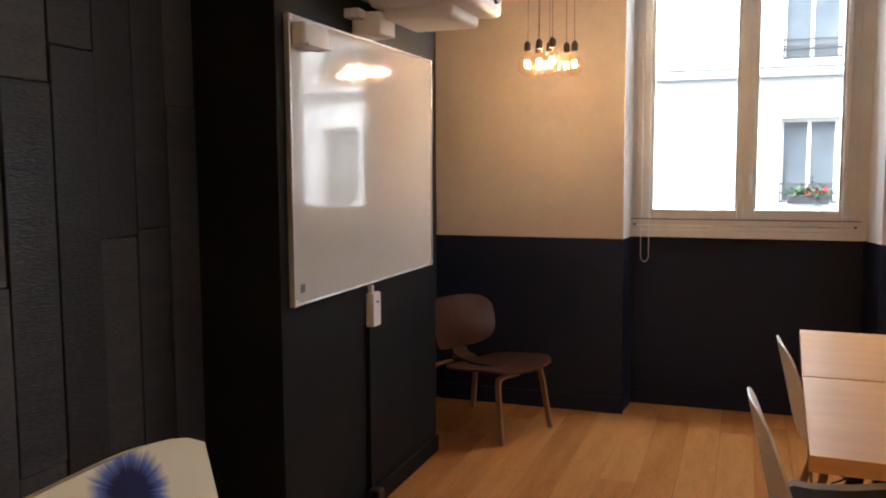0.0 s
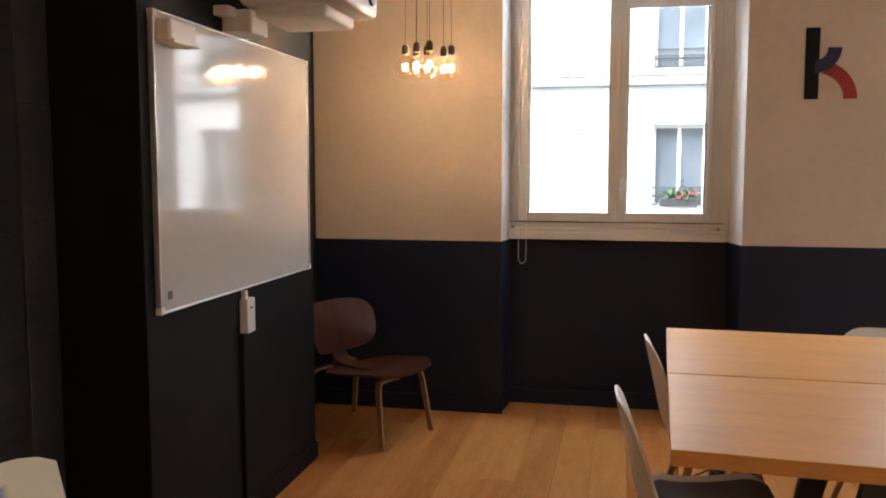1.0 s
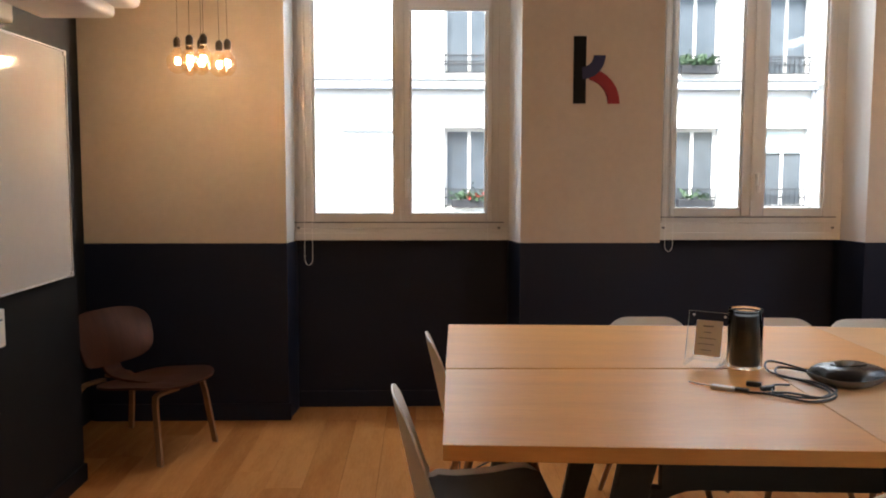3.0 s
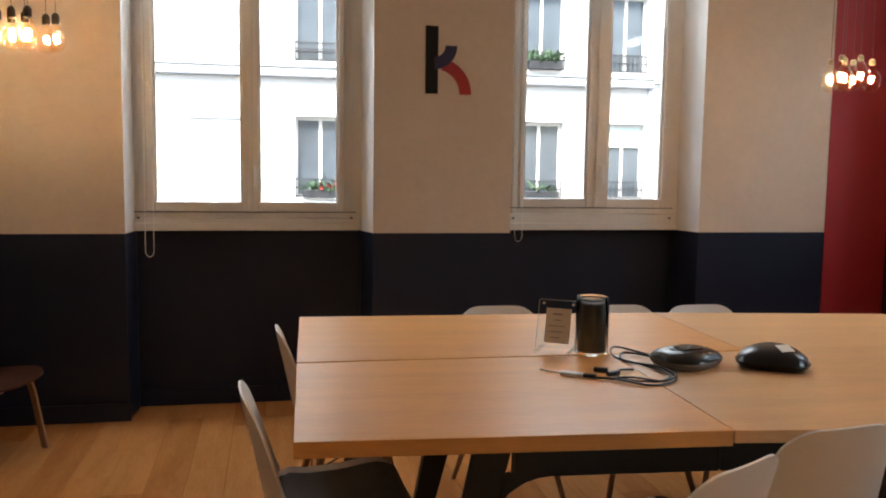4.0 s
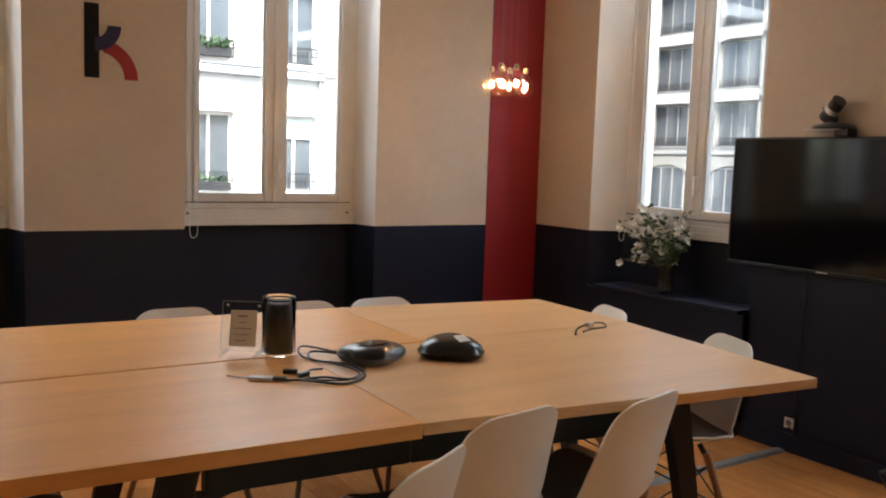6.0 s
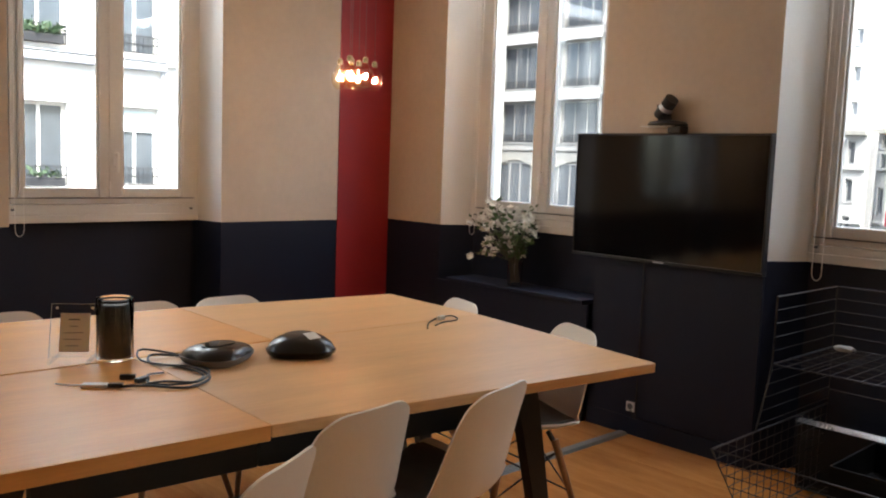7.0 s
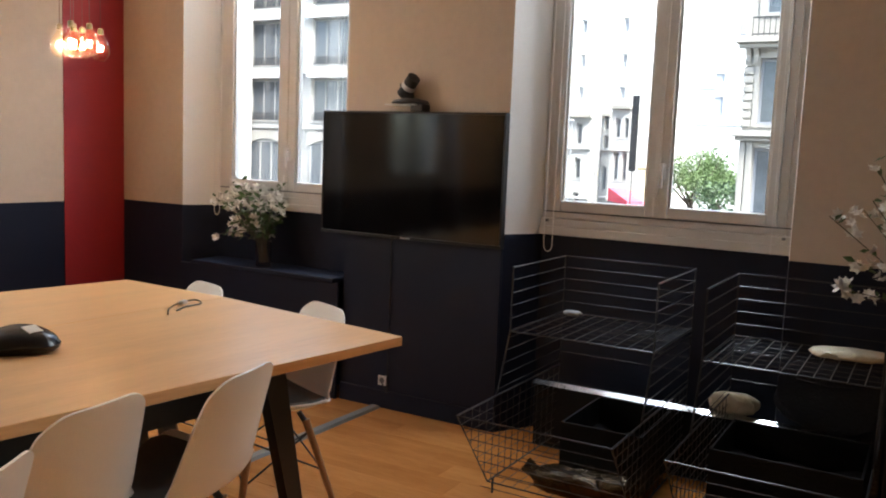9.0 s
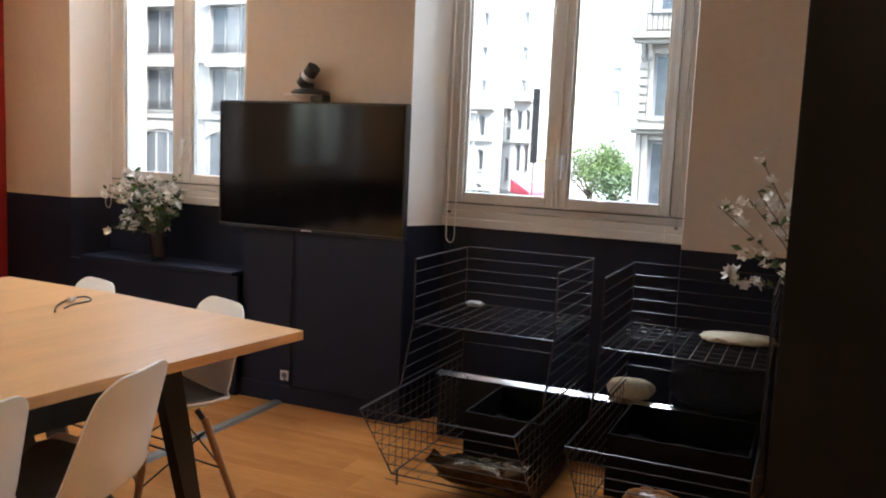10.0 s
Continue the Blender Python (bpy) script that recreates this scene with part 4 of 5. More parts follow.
def bag(m, sx, sy, sz, mat, label, seed, name="snack_bag", cat="bag"):
    rnd = random.Random(seed)
    ph = [rnd.uniform(0, 6) for _ in range(6)]

    def f(u, v):
        a, b = 2 * math.pi * u, math.pi * (v - 0.5)
        cr = 1 + 0.10 * math.sin(5 * a + ph[0] + 3 * b) + 0.07 * math.sin(9 * a + ph[1]) * math.cos(4 * b + ph[2])
        x, y, z = math.cos(b) * math.cos(a), math.cos(b) * math.sin(a), math.sin(b)
        def p(t, e):
            return math.copysign(abs(t) ** e, t)
        return (sx * p(x, 0.7) * cr, sy * p(y, 0.7) * cr, sz + sz * p(z, 0.8) * (1 + 0.06 * math.sin(7 * a + ph[3])))
    g = sheet(bmesh.new(), f, 28, 16)
    if name != "snack_bag":
        return solid(name, g, mat, label, cat, smooth=True, m=m)
    t = thing(name, m, label, cat)
    part("body", g, mat, t, smooth=True)
    part("crimped_seal", sheet(bmesh.new(), lambda u, v: ((u - 0.5) * 1.5 * sx, sy * 0.9 + 0.05 * v, sz * 1.2 + 0.012 * math.sin(40 * u) * v + 0.03 * v), 24, 2, 0.0012), mat, t)
    return t


FOIL = shade("dark_foil", (0.010, 0.008, 0.006), (0.10, 0.058, 0.022), 0.15, 14, 60, 0.9, metal=0.7, bump_dist=0.02)
CREAM = shade("cream_wrap", (0.52, 0.47, 0.34), (0.70, 0.66, 0.54), 0.35, 14, 60, 0.6, bump_dist=0.01)
CLOTH = shade("dark_blue_cloth", (0.005, 0.006, 0.010), (0.014, 0.017, 0.030), 0.9, 8, 90, 0.6)
BREADM = shade("bread_wrap", (0.20, 0.075, 0.022), (0.34, 0.16, 0.06), 0.25, 12, 50, 0.5)
bag(pose(4.90, 0.955, 0.6635, 0, 0, 8), 0.07, 0.135, 0.02, CREAM, "flat cream paper packet on the wire shelf", 2, "packet", "packet")
bag(pose(4.44, 1.86, 0.068, 0, 0, 10), 0.085, 0.16, 0.05, FOIL, "dark crinkled foil bag in the wire bin", 3)
bag(pose(4.45, 1.70, 0.068, 0, 0, -12), 0.07, 0.09, 0.055, FOIL, "dark crinkled foil bag in the wire bin", 5)
bag(pose(4.46, 1.16, 0.068, 0, 0, -20), 0.07, 0.12, 0.05, BREADM, "brown wrapped loaf in the wire bin", 6, "wrapped_loaf", "bread")
bag(pose(5.078, 1.40, 0.323, 0, 0, 6), 0.026, 0.10, 0.046, CREAM, "cream paper packet on the heater's ledge", 7, "packet", "packet")
cb_ = bag(pose(5.074, 1.03, 0.3225), 0.030, 0.20, 0.145, CLOTH, "dark blue cloth bag leaning on the wall heater", 9, "cloth_bag")
part("handle", path_tube(bmesh.new(), [(0, -0.07, 0.27), (-0.004, -0.05, 0.295), (-0.004, 0.05, 0.295), (0, 0.07, 0.27)], 0.006, 6), CLOTH, cb_)
part("hem", path_tube(bmesh.new(), [(-0.028, -0.13, 0.20), (-0.031, 0.0, 0.19), (-0.028, 0.13, 0.20)], 0.004, 6), CLOTH, cb_)
bag(pose(5.0, 2.12, 0.664, 0, 0, 10), 0.025, 0.04, 0.012, shade("pale_packet", (0.25, 0.25, 0.25), (0.40, 0.40, 0.40), 0.4), "small pale packet on the wire shelf", 11, "packet", "packet")

SACK = shade("black_sack", (0.0015, 0.0015, 0.0018), (0.004, 0.004, 0.0045), 0.7, 14, 60, 0.5, bump_dist=0.01, spec=0.2)
for y0, y1, x0 in ((1.63, 1.965, 4.54), (0.86, 1.385, 4.58)):
    cr = thing("storage_crate", pose(x0, (y0 + y1) / 2, 0.0675), "matte black storage crate standing in the wire bin", "crate", "storage crates")
    h = (y1 - y0) / 2
    part("base", B(0, 0.45, -h, h, 0, 0.008, bev=0.002), SACK, cr)
    part("front_panel", B(0, 0.010, -h, h, 0.0085, 0.25, bev=0.003), SACK, cr)
    part("back_panel", B(0.44, 0.45, -h, h, 0.0085, 0.25, bev=0.003), SACK, cr)
    part("side_panel", B(0.0105, 0.4395, -h, -h + 0.01, 0.0085, 0.25, bev=0.003), SACK, cr)
    part("side_panel", B(0.0105, 0.4395, h - 0.01, h, 0.0085, 0.25, bev=0.003), SACK, cr)
    # added filler sheet, near black so the inside of the crate stays dark
    part("folded_cloth", sheet(bmesh.new(), lambda u, v: (0.013 + 0.424 * u, (h - 0.013) * (2 * v - 1), 0.12 + 0.02 * math.sin(7 * u + 5 * v) * math.cos(9 * v)), 14, 14, 0.004), SACK, cr, "added near-black sheet that keeps the crate's inside dark", smooth=True)

solid("wall_partition", B(3.45, 3.57, -1.6, 0.777, 0, HIGH, bev=0.003), BLACKP, "black painted partition wall end", "wall", "structure")

# ---------------------------------------------------------------- armchair with printed cover
PRINT = bpy.data.materials.new("blue_burst_print")
PRINT.use_nodes = True
pn_, pl_ = PRINT.node_tree.nodes, PRINT.node_tree.links
tc_ = pn_.new("ShaderNodeTexCoord")
fac_ = None
for cx_, cy_, cz_, rad_ in ((0.15, 1.77, 0.745, 0.088), (0.19, 1.96, 0.59, 0.055), (0.14, 1.33, 0.62, 0.09), (0.14, 1.05, 0.72, 0.08), (0.40, 1.3, 0.42, 0.1), (0.45, 1.7, 0.42, 0.1)):
    off_ = pn_.new("ShaderNodeVectorMath")
    off_.operation = 'SUBTRACT'
    pl_.new(tc_.outputs["Object"], off_.inputs[0])
    off_.inputs[1].default_value = (cx_, cy_, cz_)
    ln_ = pn_.new("ShaderNodeVectorMath")
    ln_.operation = 'LENGTH'
    pl_.new(off_.outputs[0], ln_.inputs[0])
    nm_ = pn_.new("ShaderNodeVectorMath")
    nm_.operation = 'NORMALIZE'
    pl_.new(off_.outputs[0], nm_.inputs[0])
    ray_ = pn_.new("ShaderNodeTexNoise")
    ray_.inputs["Scale"].default_value, ray_.inputs["Detail"].default_value = 14.0, 8.0
    pl_.new(nm_.outputs[0], ray_.inputs["Vector"])
    mad_ = pn_.new("ShaderNodeMath")
    mad_.operation = 'MULTIPLY_ADD'
    pl_.new(ray_.outputs["Fac"], mad_.inputs[0])
    mad_.inputs[1].default_value = 0.26
    scl_ = pn_.new("ShaderNodeMath")
    scl_.operation = 'DIVIDE'
    pl_.new(ln_.outputs["Value"], scl_.inputs[0])
    scl_.inputs[1].default_value = rad_ * 2
    pl_.new(scl_.outputs[0], mad_.inputs[2])
    if fac_ is None:
        fac_ = mad_.outputs[0]
    else:
        mn_ = pn_.new("ShaderNodeMath")
        mn_.operation = 'MINIMUM'
        pl_.new(fac_, mn_.inputs[0])
        pl_.new(mad_.outputs[0], mn_.inputs[1])
        fac_ = mn_.outputs[0]
rp = pn_.new("ShaderNodeValToRGB")
rp.color_ramp.elements[0].position, rp.color_ramp.elements[0].color = 0.40, (0.006, 0.008, 0.065, 1)
rp.color_ramp.elements[1].position, rp.color_ramp.elements[1].color = 0.70, (0.76, 0.69, 0.51, 1)
e2 = rp.color_ramp.elements.new(0.54)
e2.color = (0.10, 0.15, 0.42, 1)
pl_.new(fac_, rp.inputs[0])
pb_ = pn_["Principled BSDF"]
pl_.new(rp.outputs[0], pb_.inputs["Base Color"])
pb_.inputs["Roughness"].default_value = 0.85
ac = thing("armchair", pose(-0.035, 0.04, 0.018), "armchair with a cream cover printed with blue ink bursts", "armchair")


def cushion_back(u, v):
    s, t = 2 * u - 1, v
    y = 1.46 + 0.54 * s
    lift = 0.03 * s
    top = 0.80 + lift - 0.05 * abs(s) ** 8
    bulge = 0.03 * math.sin(math.pi * min(1, t)) * (1 - abs(s) ** 4)
    return (0.10 + 0.10 * (1 - t) + bulge + 0.06 * s * s, y, 0.36 + (top - 0.36) * t)


part("backrest", sheet(bmesh.new(), cushion_back, 24, 16, 0.10), PRINT, ac, smooth=True)
part("seat", B(0.12, 0.68, 0.93, 1.92, 0.28, 0.42, bev=0.04, seg=4), PRINT, ac, smooth=True)
for x in (0.18, 0.62):
    for y in (1.0, 1.85):
        part("leg", rod(bmesh.new(), (x, y, 0.285), (x, y, 0.0), 0.02, 0.014, 12), BEECH, ac, smooth=True)

# ---------------------------------------------------------------- things on the table
TT = 0.7403
sg = thing("sign_holder", pose(2.29, 3.375, TT, 0, 0, -34), "clear acrylic sign holder with a printed sheet", "sign holder")
TILT = pose(0, 0, 0, -14, 0, 0)
part("back_plate", B(-0.068, 0.068, -0.0015, 0.0015, 0.012, 0.178, bev=0.0006, seg=1), ACRYL, sg, m=TILT)
eg = bmesh.new()
for x0, x1, z0, z1 in ((-0.0692, -0.0682, 0.012, 0.178), (0.0682, 0.0692, 0.012, 0.178), (-0.0692, 0.0692, 0.1782, 0.1794)):
    box(eg, x0, x1, -0.0016, 0.0016, z0, z1)
part("edge", eg, shade("acrylic_edge", (0.32, 0.38, 0.37), (0.45, 0.52, 0.50), 0.15), sg, "greenish polished acrylic edge", m=TILT)
part("sheet", B(-0.040, 0.048, -0.0032, -0.0018, 0.030, 0.150), shade("printed_sheet", (0.66, 0.62, 0.57), (0.72, 0.68, 0.63), 0.6, 6, 60, 0.02), sg, "white printed sheet", m=TILT)
for k, (a, b) in enumerate(((-0.016, 0.018), (-0.012, 0.014), (-0.028, 0.03), (-0.028, 0.024), (-0.02, 0.016))):
    z = 0.128 - 0.02 * k
    part("text_bar", B(a, b, -0.0040, -0.0033, z, z + (0.004 if k == 0 else 0.002)), GPLAST, sg, m=TILT)
for sx in (-1, 1):
    part("foot", rod(bmesh.new(), (sx * 0.055, -0.045, 0.007), (sx * 0.055, 0.06, 0.007), 0.0065, sides=12), ACRYL, sg, smooth=True)
    part("stud", rod(bmesh.new(), (sx * 0.052, -0.003, 0.166), (sx * 0.052, 0.003, 0.166), 0.004, sides=10), ALU, sg, m=TILT)
jr = thing("glass_jar", pose(2.412, 3.345, TT), "tall clear glass jar filled with dark coffee beans", "jar")
part("glass", lathe(bmesh.new(), [(0, 0), (0.053, 0), (0.056, 0.003), (0.056, 0.194), (0.0548, 0.196), (0.0535, 0.194), (0.0535, 0.008), (0, 0.007)], 32), CLEAR, jr, smooth=True)
part("beans", lathe(bmesh.new(), [(0, 0.0085), (0.046, 0.0085), (0.050, 0.014), (0.050, 0.166), (0.045, 0.172), (0, 0.176)], 24), BEAN, jr, "dark coffee beans", smooth=True)
part("lid_edge", lathe(bmesh.new(), [(0.0532, 0.184), (0.0532, 0.189), (0.051, 0.189), (0.051, 0.184)], 24), BPLAST, jr)


def puck(name, m, a, b, h, label, grey):
    """A flat three-lobed table phone."""
    c = thing(name, m, label, "conference phone")

    def lobes(th):
        return 1 + 0.11 * math.cos(3 * th)

    def top(u, v):
        th, r = 2 * math.pi * u, v
        z = 0.024 + (h - 0.024) * (1 - r ** 2.8) ** 0.65
        k = 1 + (lobes(th) - 1) * r
        return (a * k * r * math.cos(th), b * k * r * math.sin(th), z)

    def rim(u, v):
        th = 2 * math.pi * u
        k = lobes(th) * (1.02 - 0.14 * (1 - v) ** 2)
        return (a * k * math.cos(th), b * k * math.sin(th), 0.001 + 0.023 * v)
    part("cover", sheet(bmesh.new(), top, 42, 14), GLOSSB, c, smooth=True)
    part("rim", sheet(bmesh.new(), rim, 42, 5, 0.002), GPLAST if grey else GLOSSB, c, smooth=True)
    part("base", lathe(bmesh.new(), [(0, 0.0005), (min(a, b) * 0.75, 0.0005), (min(a, b) * 0.8, 0.004), (0, 0.004)], 24), BPLAST, c)
    return c


GLOSSB = shade("black_gloss_plastic", (0.006, 0.006, 0.007), (0.009, 0.009, 0.011), 0.24, 5, 140, 0.02, rough_var=0.04, spec=0.35)
p1 = puck("conference_phone", pose(2.655, 3.135, TT, 0, 0, 12), 0.119, 0.095, 0.058, "black and grey conference phone on the table", True)
part("display_inset", sheet(bmesh.new(), lambda u, v: (0.062 * v * math.cos(2 * math.pi * u), 0.036 * v * math.sin(2 * math.pi * u), 0.0255 + 0.034 * (1 - (v * math.hypot(0.062 / 0.119 * math.cos(2 * math.pi * u), 0.036 / 0.095 * math.sin(2 * math.pi * u))) ** 2.8) ** 0.65), 28, 6, 0.001), shade("black_glass", (0.003, 0.003, 0.004), (0.005, 0.005, 0.006), 0.06, 5, 60, 0.0, rough_var=0.02), p1, "glossy black oval inset", smooth=True)
p2 = puck("conference_phone", pose(2.93, 3.08, TT, 0, 0, 57), 0.121, 0.108, 0.070, "black domed conference phone with a small keypad label", False)
part("label_plate", B(-0.024, 0.024, -0.020, 0.020, 0.0, 0.002, bev=0.0008), PAPER, p2, "pale label plate", m=pose(0, 0, 0, 0, 0, -60) @ pose(0.010, -0.052, 0.0680, 21, 0, 8))


def cable(pts, r, label, mat=BPLAST, name="cable"):
    """A cable lying on the table through a run of points, smoothed."""
    out = []
    n = len(pts)
    for i in range(n - 1):
        p0, p1, p2, p3 = (Vector(pts[max(0, i - 1)]), Vector(pts[i]), Vector(pts[i + 1]), Vector(pts[min(n - 1, i + 2)]))
        for k in range(7):
            t = k / 7
            out.append(0.5 * (2 * p1 + (p2 - p0) * t + (2 * p0 - 5 * p1 + 4 * p2 - p3) * t * t + (3 * p1 - p0 - 3 * p2 + p3) * t ** 3))
    out.append(Vector(pts[-1]))
    return solid(name, path_tube(bmesh.new(), out, r, 6), mat, label, "cable", smooth=True)


Z = TT + 0.004
cable([(2.600, 3.233, Z), (2.510, 3.293, Z + 0.006), (2.470, 3.203, Z), (2.540, 3.083, Z + 0.004), (2.530, 2.953, Z), (2.430, 2.893, Z), (2.340, 2.953, Z + 0.006), (2.290, 3.003, Z)], 0.0038, "black cable coiled on the table")
cable([(2.600, 3.243, Z), (2.490, 3.323, Z + 0.02), (2.450, 3.233, Z + 0.006), (2.520, 3.113, Z), (2.515, 2.963, Z + 0.008), (2.450, 2.923, Z + 0.002), (2.370, 2.983, Z), (2.390, 3.063, Z + 0.004), (2.450, 3.083, Z)], 0.0034, "thin black cable lying in a loop on the table")
cable([(2.330, 2.983, Z), (2.390, 2.963, Z + 0.008), (2.470, 2.913, Z + 0.006), (2.560, 3.013, Z + 0.004), (2.570, 3.143, Z), (2.615, 3.183, Z)], 0.0036, "black cable with plugs on the table")
pg = thing("adapter_plug", pose(2.235, 3.05, TT, 0, 0, -35), "white video adapter on a short cable", "adapter")
part("body", B(-0.035, 0.035, -0.014, 0.014, 0.0, 0.011, bev=0.003), WPLAST, pg)
part("black_plug", B(0.0352, 0.075, -0.010, 0.010, 0.001, 0.012, bev=0.003), BPLAST, pg)
part("cord", path_tube(bmesh.new(), [(-0.035, 0, 0.006), (-0.07, 0.01, 0.004), (-0.11, 0.028, 0.003)], 0.0022, 6), WPLAST, pg)
for x, y, a in ((2.36, 3.03, 20), (2.34, 3.08, -30)):
    solid("cable_plug", box(bmesh.new(), -0.022, 0.022, -0.009, 0.009, 0, 0.014, 0.003), BPLAST, "black plug on the end of a cable", "plug", m=pose(x, y, TT + 0.001, 0, 0, a))
cable([(3.570, 3.155, Z), (3.650, 3.235, Z), (3.750, 3.285, Z + 0.004), (3.820, 3.275, Z + 0.006), (3.800, 3.225, Z), (3.710, 3.215, Z), (3.630, 3.175, Z + 0.002)], 0.003, "short black cable end on the table")
solid("cable_connector", box(bmesh.new(), -0.02, 0.02, -0.01, 0.01, 0, 0.016, 0.003), ALU, "silver cable connector on the table", "plug", m=pose(3.755, 3.275, TT + 0.001, 0, 0, 20))
cable([(2.620, 2.950, 0.006), (2.770, 3.100, 0.006), (2.820, 3.250, 0.006), (2.970, 3.200, 0.006), (3.020, 3.000, 0.006), (3.220, 3.050, 0.006), (3.270, 3.230, 0.008), (3.420, 3.350, 0.006)], 0.005, "black cables lying loose on the floor under the table", name="floor_cable")
cable([(2.570, 3.050, 0.006), (2.670, 3.230, 0.006), (2.820, 3.150, 0.014), (2.920, 3.300, 0.006), (3.120, 3.350, 0.006), (3.170, 3.150, 0.012), (3.470, 3.150, 0.006)], 0.004, "black cables lying loose on the floor under the table", name="floor_cable")


# ---------------------------------------------------------------- outside
GZ = -3.8
solid("ground", B(-150, 400, -150, 400, GZ - 0.3, GZ), ASPHALT, "grey asphalt street", "ground", "structure")


def holed_wall(bm, x0, x1, z0, z1, y0, y1, holes):
    """A wall in the x-z plane, from y0 to y1 deep, with rectangular openings through it."""
    xs = sorted({x0, x1, *[h[0] for h in holes], *[h[1] for h in holes]})
    zs = sorted({z0, z1, *[h[2] for h in holes], *[h[3] for h in holes]})
    for a, b in zip(xs, xs[1:]):
        run = None
        for c, d in zip(zs, zs[1:]):
            mx, mz = (a + b) / 2, (c + d) / 2
            if any(h[0] < mx < h[1] and h[2] < mz < h[3] for h in holes):
                if run:
                    box(bm, a, b, y0, y1, *run)
                run = None
            else:
                run = (run[0], d) if run else (c, d)
        if run:
            box(bm, a, b, y0, y1, *run)
    return bm


def building(name, m, x0, x1, z1, cols, rows, label, mat, pane_mat=None, ledges=(), rail=True, depth=8.0, lights=2, roof=True, frame_mat=None):
    """A house front: local x along it, local y away from the viewer; cols and rows are the openings."""
    h = thing(name, m, label, "building")
    holes = [(a, b, c, d) for a, b in cols for c, d in rows]
    part("wall", holed_wall(bmesh.new(), x0, x1, GZ, z1, 0, 0.3, holes), mat, h)
    part("core", B(x0, x1, 0.9, depth, GZ, z1 - 0.05), mat, h)
    if roof:
        part("roof", prism(bmesh.new(), [(0.0, z1), (depth, z1), (depth - 1.5, z1 + 2.2), (1.5, z1 + 2.2)], x0, x1, 'x'), ZINC, h)
    for z in ledges:
        part("ledge", B(x0, x1, -0.14, -0.001, z - 0.08, z + 0.05, bev=0.02), mat, h)
    for i, (a, b, c, d) in enumerate(holes):
        w = part("window", holed_wall(bmesh.new(), a + 0.002, b - 0.002, c + 0.002, d - 0.002, 0.14, 0.20,
                 [(a + 0.06 + (b - a - 0.06) / lights * k, a + (b - a - 0.06) / lights * (k + 1), c + 0.07, d - 0.07) for k in range(lights)]), frame_mat or PVC, h)
        part("pane", B(a + 0.03, b - 0.03, 0.165, 0.172, c + 0.04, d - 0.04), pane_mat or DPANE, w)
        part("surround", holed_wall(bmesh.new(), a - 0.10, b + 0.10, c - 0.06, d + 0.10, -0.03, -0.0015, [(a, b, c, d)]), mat, w)
        if rail:
            g = bmesh.new()
            top = c + 0.36
            for z in (c + 0.04, c + 0.2, top):
                box(g, a, b, 0.02, 0.045, z, z + 0.025)
            n = max(3, int((b - a) / 0.09))
            for k in range(n + 1):
                x = a + 0.01 + (b - a - 0.02) * k / n
                box(g, x - 0.007, x + 0.007, 0.026, 0.04, c + 0.04, top)
            part("railing", g, IRON, w, "black iron railing")
    return h


# house across the street, behind the two long-wall windows
FY = 17.0
COLS = [(-8.6, -7.7), (-4.0, -3.1), (1.80, 2.77), (6.17, 7.10), (7.98, 8.86)]
ROWS = [(-2.5, -0.7), (0.70, 2.25), (3.25, 4.8), (5.9, 7.4)]
hs = building("street_house", pose(0, FY, 0), -14, 8.97, 9.2, COLS, ROWS, "white rendered street house with casement windows and iron railings", FACADE, ledges=(0.50, 3.08, 5.75))
part("pipe_line", B(-0.16, 0.92, -0.04, -0.0015, 2.17, 2.205), ZINC, hs)
# grey strips drawn as the shadow lines below and above the middle ledge
for z in (2.965, 3.132):
    part("string_course", B(-14, 8.97, -0.17, -0.0005, z, z + 0.032, bev=0.006), ZINC, hs, "thin grey strip drawn as a shadow line of the ledge")
part("rain_pipe", rod(bmesh.new(), (8.9, -0.09, GZ), (8.9, -0.09, 9.0), 0.05, sides=12), ZINC, hs, "grey rain pipe", smooth=True)
building("street_house", pose(0, FY + 0.45, 0), 9.0, 13.4, 10.4, [(9.9, 10.8), (11.9, 12.8)], ROWS, "pale rendered house standing a little further back", FACADE, ledges=(3.2,))
for a, c, n in ((1.93, 0.71, 110), (6.3, 3.26, 150), (6.3, 0.71, 40)):
    rnd = random.Random(int(a * 10))
    fb = thing("flower_box", pose(a + 0.35, FY - 0.10, c + 0.01), "window box with green plants on the railing", "planter")
    part("trough", B(-0.34, 0.34, -0.09, 0.08, 0.0, 0.16, bev=0.01), IRON, fb)
    lf, fw = bmesh.new(), bmesh.new()
    for _ in range(n):
        leaf_blade(lf, Vector((rnd.uniform(-0.34, 0.34), rnd.uniform(-0.12, 0.08), 0.13 + abs(rnd.gauss(0, 0.09)))), Vector((rnd.uniform(-1, 1), rnd.uniform(-1, 0.5), rnd.uniform(0.2, 1))), rnd, rnd.uniform(0.08, 0.15))
    part("plants", lf, HEDGE, fb)
    if a < 2:
        for _ in range(11):
            petal_flower(fw, Vector((rnd.uniform(-0.05, 0.34), rnd.uniform(-0.16, 0.0), rnd.uniform(0.16, 0.28))), rnd.uniform(0.03, 0.05), rnd)
        part("red_blossoms", fw, FLRED, fb, "red geraniums")
solid("window_blind", B(8.05, 8.79, FY + 0.12, FY + 0.135, 1.78, 2.18), shade("pale_blind", (0.5, 0.62, 0.62), (0.62, 0.72, 0.72), 0.8), "pale half-drawn blind in the window opposite", "blind")
